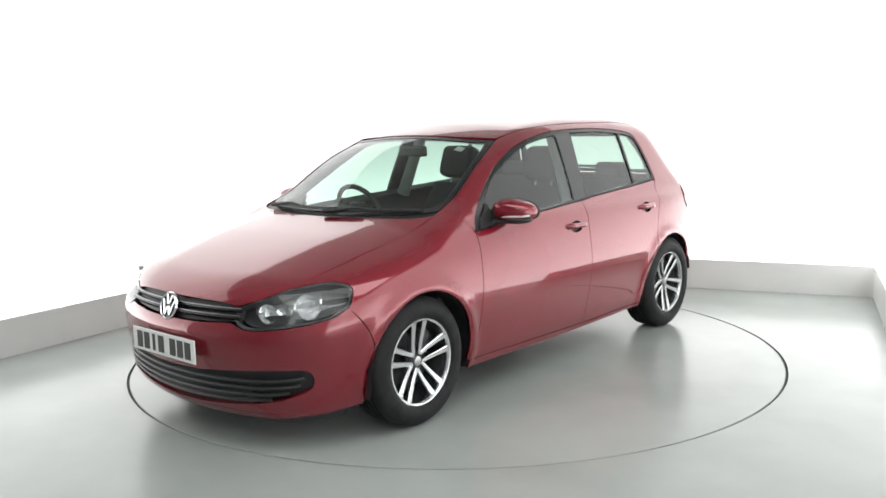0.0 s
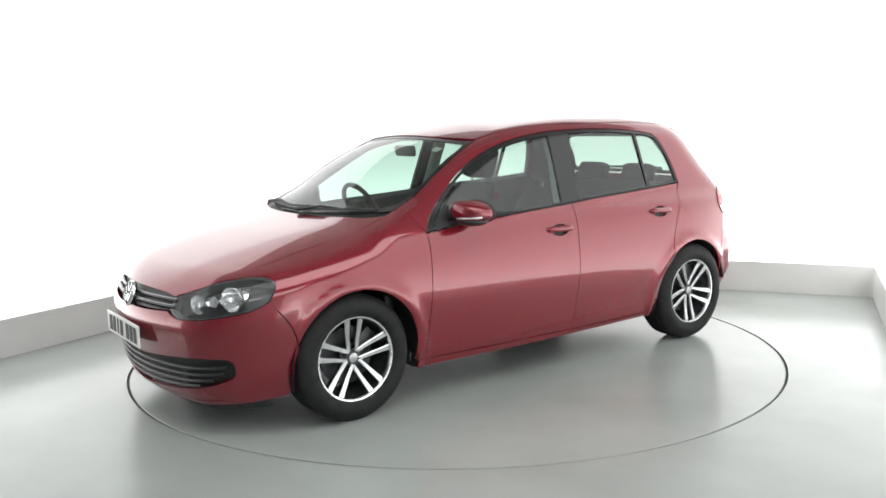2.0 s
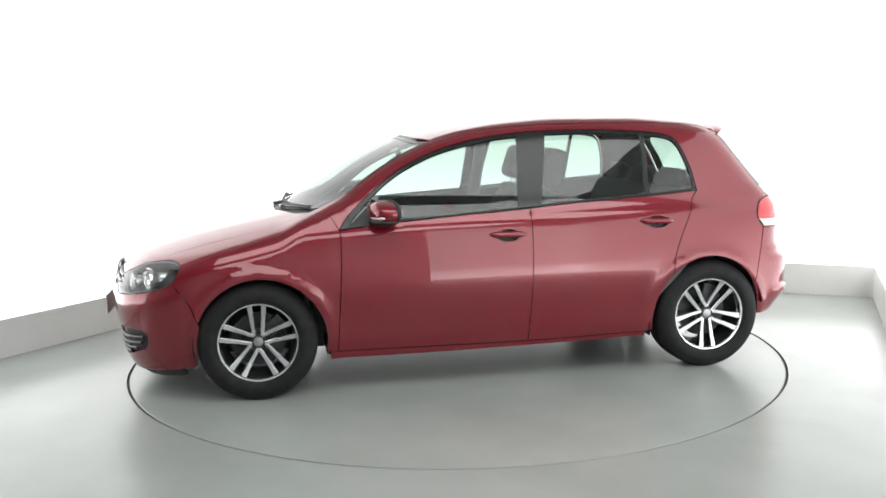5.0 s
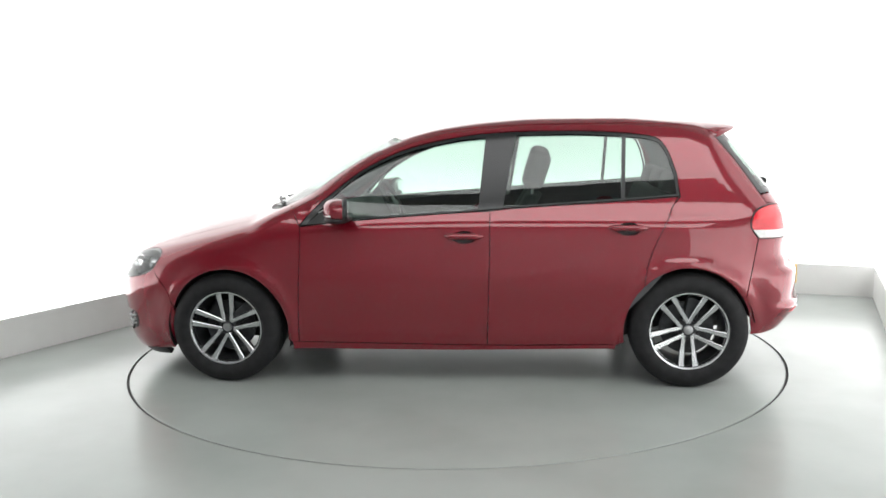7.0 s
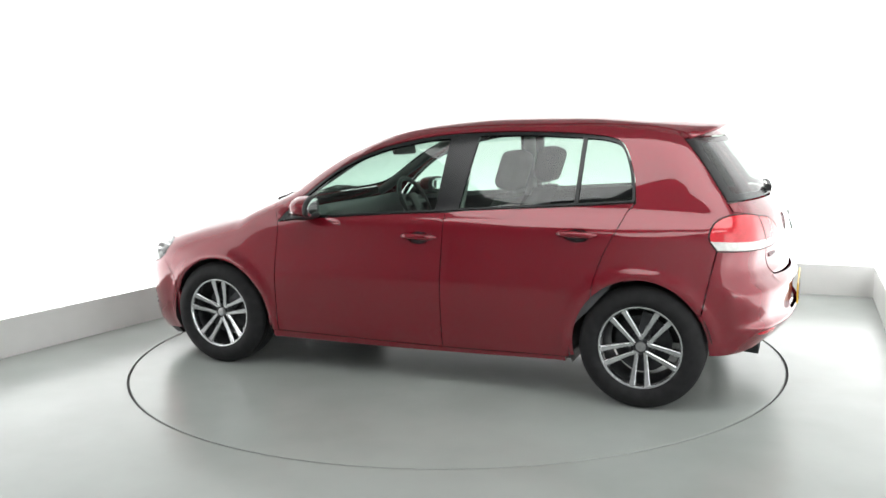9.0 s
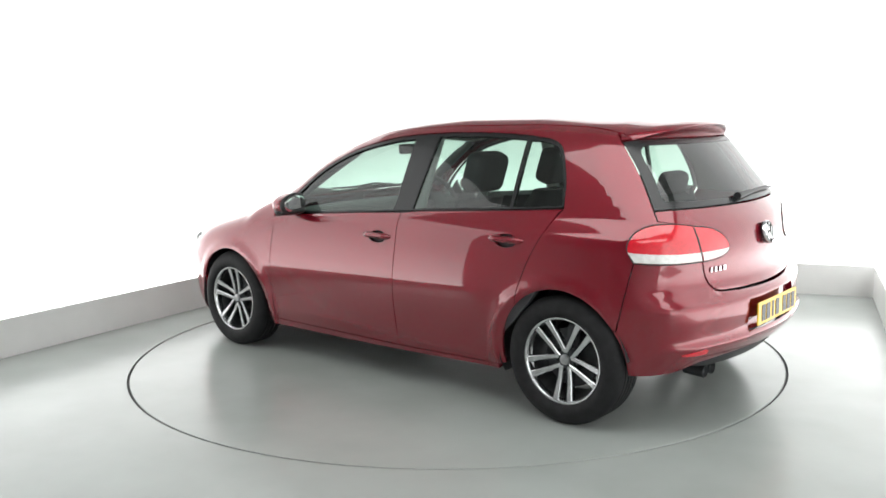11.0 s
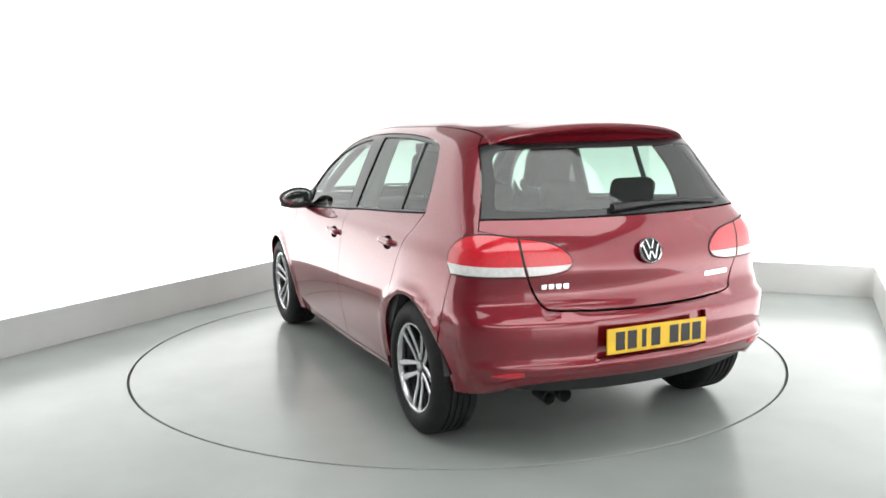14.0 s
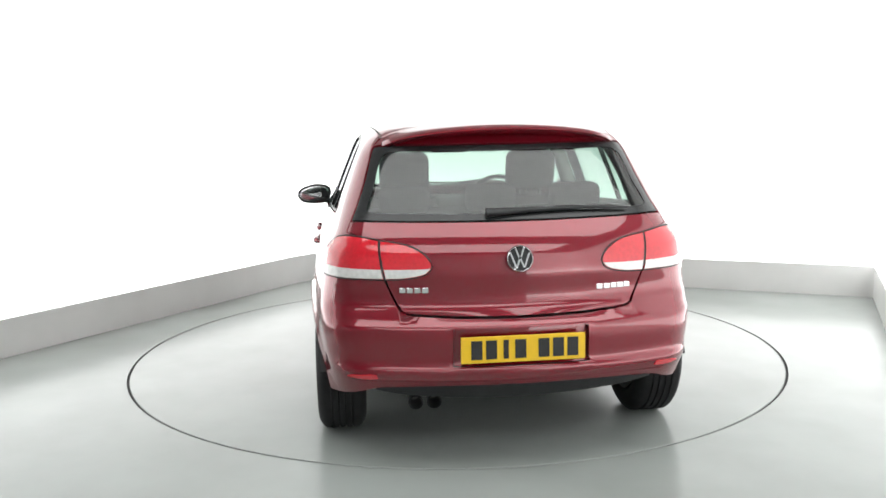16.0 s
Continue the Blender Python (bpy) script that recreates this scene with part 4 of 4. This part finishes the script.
def build_wheel():
    """A wheel at the car's left, its outer face to +y; origin at the hub."""
    wheel = part("wheel", lathe([(0.205, 0.060), (0.200, 0.045), (0.185, 0.02), (0.182, -0.09), (0.205, -0.10)], 56, "Y"), DARKALLOY, car, "black tyre on a two-tone five-spoke alloy wheel", angle=40)
    prof = [(0.207, -0.095), (0.225, -0.108), (0.262, -0.112), (0.292, -0.100), (0.306, -0.088), (0.3145, -0.075)]
    for g in (-0.045, -0.015, 0.015, 0.045):
        prof += [(0.316, g - 0.005), (0.309, g - 0.004), (0.309, g + 0.004), (0.316, g + 0.005)]
    prof += [(0.3145, 0.075), (0.306, 0.088), (0.292, 0.100), (0.275, 0.1085), (0.262, 0.112), (0.248, 0.113), (0.232, 0.110), (0.220, 0.103), (0.213, 0.092), (0.2135, 0.07), (0.205, 0.055)]
    part("tyre", lathe(prof, 96, "Y"), RUBBER, wheel, "black rubber tyre", angle=35)
    part("rim_lip", lathe([(0.214, 0.086), (0.2145, 0.094), (0.211, 0.098), (0.203, 0.0965), (0.198, 0.090), (0.196, 0.07), (0.198, 0.05)], 72, "Y"), ALLOY, wheel, "bright machined rim edge", angle=35)
    part("brake_disc", lathe([(0.0, 0.0), (0.145, 0.0), (0.145, -0.02), (0.0, -0.02)], 40, "Y"), DARKALLOY, wheel, "dark brake disc", angle=40)
    part("hub_plate", lathe([(0.0, 0.060), (0.040, 0.060), (0.048, 0.050), (0.052, 0.01), (0, 0.005)], 40, "Y"), DARKALLOY, wheel, angle=40)
    part("hub_cap", lathe([(0.0, 0.0735), (0.017, 0.0735), (0.024, 0.0715), (0.026, 0.067), (0.026, 0.06), (0, 0.06)], 32, "Y"), STEEL, wheel, "round silver hub cap", angle=40)
    part("brake_caliper", box(-0.085, 0.012, 0.075, 0.075, 0.05, 0.12, 0.012, 2, pose(0, 0, 0, 0, -48, 0)), DARKALLOY, wheel, angle=40)
    part("tyre_valve", tube([(0.182, 0.06, 0.02), (0.172, 0.085, 0.02)], 0.004, 6), BLACK, wheel)
    for k in range(5):
        a = radians(90 + 72 * k)
        m = Matrix(((math.cos(a), 0, -math.sin(a), 0), (0, 1, 0, 0), (math.sin(a), 0, math.cos(a), 0), (0, 0, 0, 1)))
        for q in (-1, 1):
            # tapered spoke: nearly parallel to its twin
            bm = bmesh.new()
            rows = []
            for r, h, w, o in ((0.030, 0.066, 0.0105, 0.021), (0.09, 0.070, 0.0115, 0.0275), (0.15, 0.081, 0.0135, 0.0335), (0.203, 0.092, 0.0165, 0.0385)):
                rows.append([bm.verts.new((r, h - 0.035, q * o - w)), bm.verts.new((r, h - 0.004, q * o - w)), bm.verts.new((r, h, q * o - w + 0.004)),
                             bm.verts.new((r, h, q * o + w - 0.004)), bm.verts.new((r, h - 0.004, q * o + w)), bm.verts.new((r, h - 0.035, q * o + w))])
            for a2, b2 in zip(rows, rows[1:]):
                for j in range(6):
                    bm.faces.new((a2[j], a2[(j + 1) % 6], b2[(j + 1) % 6], b2[j]))
            bm.faces.new(rows[0])
            bm.faces.new(rows[-1][::-1])
            bmesh.ops.transform(bm, matrix=m, verts=bm.verts)
            part("spoke", bm, ALLOY, wheel, angle=30)
        bm = lathe([(0.0, 0.060), (0.007, 0.060), (0.009, 0.052), (0.009, 0.04), (0, 0.04)], 10, "Y")
        bmesh.ops.translate(bm, vec=(0.060 * math.cos(a), -0.01, 0.060 * math.sin(a)), verts=bm.verts)
        part("wheel_bolt", bm, DARKALLOY, wheel, angle=40)
    return wheel


def build_wheels():
    first = build_wheel()
    spots = [(1.288, 0.752, 0, 0), (-1.288, 0.752, 36, 0), (1.288, -0.752, 12, 180), (-1.288, -0.752, 50, 180)]
    for i, (x, y, spin, turn) in enumerate(spots):
        m = pose(x, y, 0.3165, 0, 0, turn) @ pose(0, 0, 0, 0, spin, 0)
        if i == 0:
            first.matrix_basis = m
        else:
            copy_thing(first, m)
    # black liners over the wheels
    for x in (ARCH_F0, ARCH_R0):
        for s in (1, -1):
            bm = bmesh.new()
            rows = []
            for k in range(21):
                a = radians(-17 + (214 if x > 0 else 188) * k / 20)
                px, pz = x + 0.358 * math.cos(a), 0.307 + 0.358 * math.sin(a)
                ye = 0.845 if pz > 0.25 else 0.82
                rows.append([bm.verts.new((px, s * ye, pz)), bm.verts.new((px, s * 0.52, pz))])
            hub = bm.verts.new((x, s * 0.52, 0.30))
            for a, b in zip(rows, rows[1:]):
                bm.faces.new((a[0], a[1], b[1], b[0]))
                bm.faces.new((a[1], hub, b[1]))
            part("wheel_liner", bm, BLACK, car, "black wheel arch liner", angle=50)


def build_underbody():
    """Dark floor pan, bulkheads and underside between the wheels."""
    bm = bmesh.new()
    box(0.0, 0, 0.24, 1.86, 1.56, 0.07, 0.02, 2, None, bm)
    box(1.45, 0, 0.26, 1.1, 1.0, 0.16, 0.03, 2, None, bm)
    box(-1.28, 0, 0.315, 0.8, 0.96, 0.12, 0.03, 2, None, bm)
    part("underbody", bm, BLACK, car, "dark underside")
    bm = bmesh.new()
    box(1.02, 0, 0.55, 0.06, 1.5, 0.7, 0.02, 2, None, bm)
    part("bulkhead", bm, BLACK, car, "dark bulkhead")
    bm = bmesh.new()
    box(-1.74, 0, 0.55, 0.06, 1.05, 0.5, 0.02, 2, None, bm)
    part("boot_wall", bm, TRIM, car)


def rounded(name, c, size, mat, parent, label="", bev=0.04, m=None, seg=4):
    return part(name, box(*c, *size, bev, seg, m), mat, parent, label, angle=60)


def build_cabin():
    # dashboard, moulded across the car
    bm = bmesh.new()
    rows = []
    for i in range(17):
        y = -0.72 + 1.44 * i / 16
        bow = 0.33 * y * y
        hump = 0.05 * math.exp(-((y + 0.36) / 0.17) ** 2)
        prof = [(1.00 - bow, 0.60), (1.03 - bow, 0.90), (0.96 - bow, 0.925), (0.78 - bow * 0.7, 0.93 + hump * 0.5), (0.68 - bow * 0.4, 0.925 + hump), (0.61, 0.88 + hump * 0.6), (0.58, 0.78), (0.66, 0.58)]
        rows.append([bm.verts.new((x, y, z)) for x, z in prof])
    for a, b in zip(rows, rows[1:]):
        for k in range(8):
            bm.faces.new((a[k], a[(k + 1) % 8], b[(k + 1) % 8], b[k]))
    bm.faces.new(rows[0])
    bm.faces.new(rows[-1][::-1])
    part("dashboard", bm, TRIM, car, "dark grey dashboard", angle=50)
    # steering wheel in front of the right-hand seat
    bm = bmesh.new()
    n = 40
    ring = [(0.185 * math.cos(2 * math.pi * k / n), 0.185 * math.sin(2 * math.pi * k / n)) for k in range(n)]
    vs = []
    for cx, cy in ring:
        d = Vector((cx, cy, 0)).normalized()
        vs.append([bm.verts.new(Vector((cx, cy, 0)) + 0.016 * (math.cos(2 * math.pi * j / 8) * d + math.sin(2 * math.pi * j / 8) * Vector((0, 0, 1)))) for j in range(8)])
    for k in range(n):
        for j in range(8):
            bm.faces.new((vs[k][j], vs[k][(j + 1) % 8], vs[(k + 1) % n][(j + 1) % 8], vs[(k + 1) % n][j]))
    sw = part("steering_wheel", bm, BLACK, car, "black steering wheel", smooth=True)
    sw.matrix_basis = pose(0.50, -0.36, 0.905, 0, -64, 0)
    part("boss", box(0, 0, -0.01, 0.15, 0.13, 0.05, 0.02, 3), BLACK, sw, angle=60)
    for a in (90, -90, 180):
        part("wheel_spoke", box(0.11, 0, -0.005, 0.14, 0.04, 0.02, 0.008, 2, None), BLACK, sw).matrix_basis = pose(0, 0, 0, 0, 0, a)
    # front seats
    def seat(y):
        st = rounded("front_seat", (0, 0, 0), (0.50, 0.50, 0.17), FABRIC, car, "dark grey cloth front seat", 0.06)
        st.matrix_basis = pose(0.055, y, 0.46, 0, -6)
        bm = bmesh.new()
        rows = []
        for i in range(9):
            t = i / 8
            w = 0.235 - 0.05 * t ** 3
            d = 0.07 - 0.025 * t
            x, z = -0.22 - 0.17 * t - 0.05 * t * t, 0.02 + 0.60 * t
            rows.append([bm.verts.new((x + d * math.copysign(abs(math.cos(a)) ** 0.6, math.cos(a)) - 0.015 * (1 - abs(math.sin(a))), w * math.copysign(abs(math.sin(a)) ** 0.6, math.sin(a)), z)) for a in [2 * math.pi * j / 20 for j in range(20)]])
        for a, b in zip(rows, rows[1:]):
            for j in range(20):
                bm.faces.new((a[j], a[(j + 1) % 20], b[(j + 1) % 20], b[j]))
        bm.faces.new(rows[0][::-1])
        bm.faces.new(rows[-1])
        part("backrest", bm, FABRIC, st, angle=60)
        rounded("headrest", (-0.452, 0, 0.765), (0.13, 0.28, 0.225), FABRIC, st, "", 0.048, pose(0, 0, 0, 0, -12), 5)
        for q in (-0.06, 0.06):
            part("headrest_post", tube([(-0.435, q, 0.58), (-0.45, q, 0.72)], 0.007, 8), STEEL, st, angle=60)
    seat(0.365)
    seat(-0.365)
    # rear bench
    bench = rounded("rear_bench", (-0.80, 0, 0.50), (0.50, 1.28, 0.18), FABRIC, car, "dark grey cloth rear bench", 0.06)
    rounded("backrest", (-1.12, 0, 0.76), (0.15, 1.26, 0.58), FABRIC, bench, "", 0.06, pose(0, 0, 0, 0, -20))
    for y in (-0.42, 0.0, 0.42):
        rounded("headrest", (-1.235, y, 1.085), (0.10, 0.25, 0.13), FABRIC, bench, "", 0.04, pose(0, 0, 0, 0, -16), 4)
    # parcel shelf, boot floor, linings
    rounded("parcel_shelf", (-1.45, 0, 0.955), (0.46, 1.14, 0.025), TRIM, car, "grey parcel shelf", 0.01)
    panel("roof_lining", both([T(0.36, 0.0), T(0.34, 0.3), T(0.27, 0.52), T(-0.3, 0.53), T(-1.36, 0.50, 1), T(-1.40, 0.0)]), TOP_RAYS, LINING, car, "pale cloth roof lining", off=-0.035, depth=0.01, grid=0.06)
    for s in (1, -1):
        side = SideRays(s)
        f = (lambda L: L) if s > 0 else flip
        panel("door_card", f([S(0.80, 0.914, 1), S(0.4, 0.946), S(-0.2, 0.985), S(-0.9, 1.028), S(-1.22, 1.046, 1), S(-1.2, 0.72), S(-0.9, 0.35, 1), S(0.8, 0.35, 1)]), side, TRIM, car, "dark door lining", off=-0.022, depth=0.05, grid=0.08)
        part("pillar_lining", tube([(-0.24, s * 0.70, 0.95), (-0.265, s * 0.61, 1.20), (-0.28, s * 0.535, 1.385)], [0.045, 0.04, 0.04], 10), LINING, car, "pale pillar lining", angle=60)
        panel("corner_lining", f([S(-1.26, 1.03, 1), S(-1.25, 1.18), S(-1.18, 1.34), S(-1.40, 1.375, 1), S(-1.50, 1.22), S(-1.60, 1.02, 1)]), side, TRIM, car, "dark corner pillar lining", off=-0.05, depth=0.01, grid=0.06)
        part("screen_pillar_lining", tube([(0.90, s * 0.615, 0.96), (0.75, s * 0.615, 1.055), (0.52, s * 0.57, 1.20), (0.31, s * 0.515, 1.325)], [0.03, 0.03, 0.028, 0.025], 10), TRIM, car, "dark screen pillar lining", angle=60)
    # inside mirror
    rounded("inside_mirror", (0.40, 0.0, 1.285), (0.035, 0.24, 0.065), BLACK, car, "black inside mirror", 0.015, pose(0, 0, 0, 0, 8, -8))


body_side(1)
body_side(-1)
body_ends()
build_mirror(1)
build_mirror(-1)
build_wheels()
build_underbody()
build_cabin()

# ---------------------------------------------------------------- movement
OFFSET = (-0.0556, -0.0179)
ANGLES = [(0, 229.76), (0.5, 227.98), (1, 225.08), (1.5, 221.37), (2, 216.95), (2.5, 212.71), (3, 208.46), (3.5, 204.22), (4, 199.97), (4.5, 195.72), (5, 191.47), (5.5, 187.21), (6, 182.96), (6.5, 178.7), (7, 174.44), (7.5, 170.18), (8, 165.92), (8.5, 161.65), (9, 157.38), (9.5, 153.11), (10, 148.84), (10.5, 144.56), (11, 140.28), (11.5, 136), (12, 131.72), (12.5, 127.43), (13, 123.14), (13.5, 118.84), (14, 114.55), (14.5, 110.24), (15, 105.94), (15.5, 101.63), (16, 97.32)]


def motions():
    rows_disc, rows_car = [], []
    for t, a in ANGLES:
        c, s = math.cos(radians(a)), math.sin(radians(a))
        rows_disc.append((t, pose(0, 0, 0, 0, 0, a)))
        rows_car.append((t, pose(c * OFFSET[0] - s * OFFSET[1], s * OFFSET[0] + c * OFFSET[1], 0, 0, 0, a)))
    walk(turntable, rows_disc)
    walk(car, rows_car)


motions()
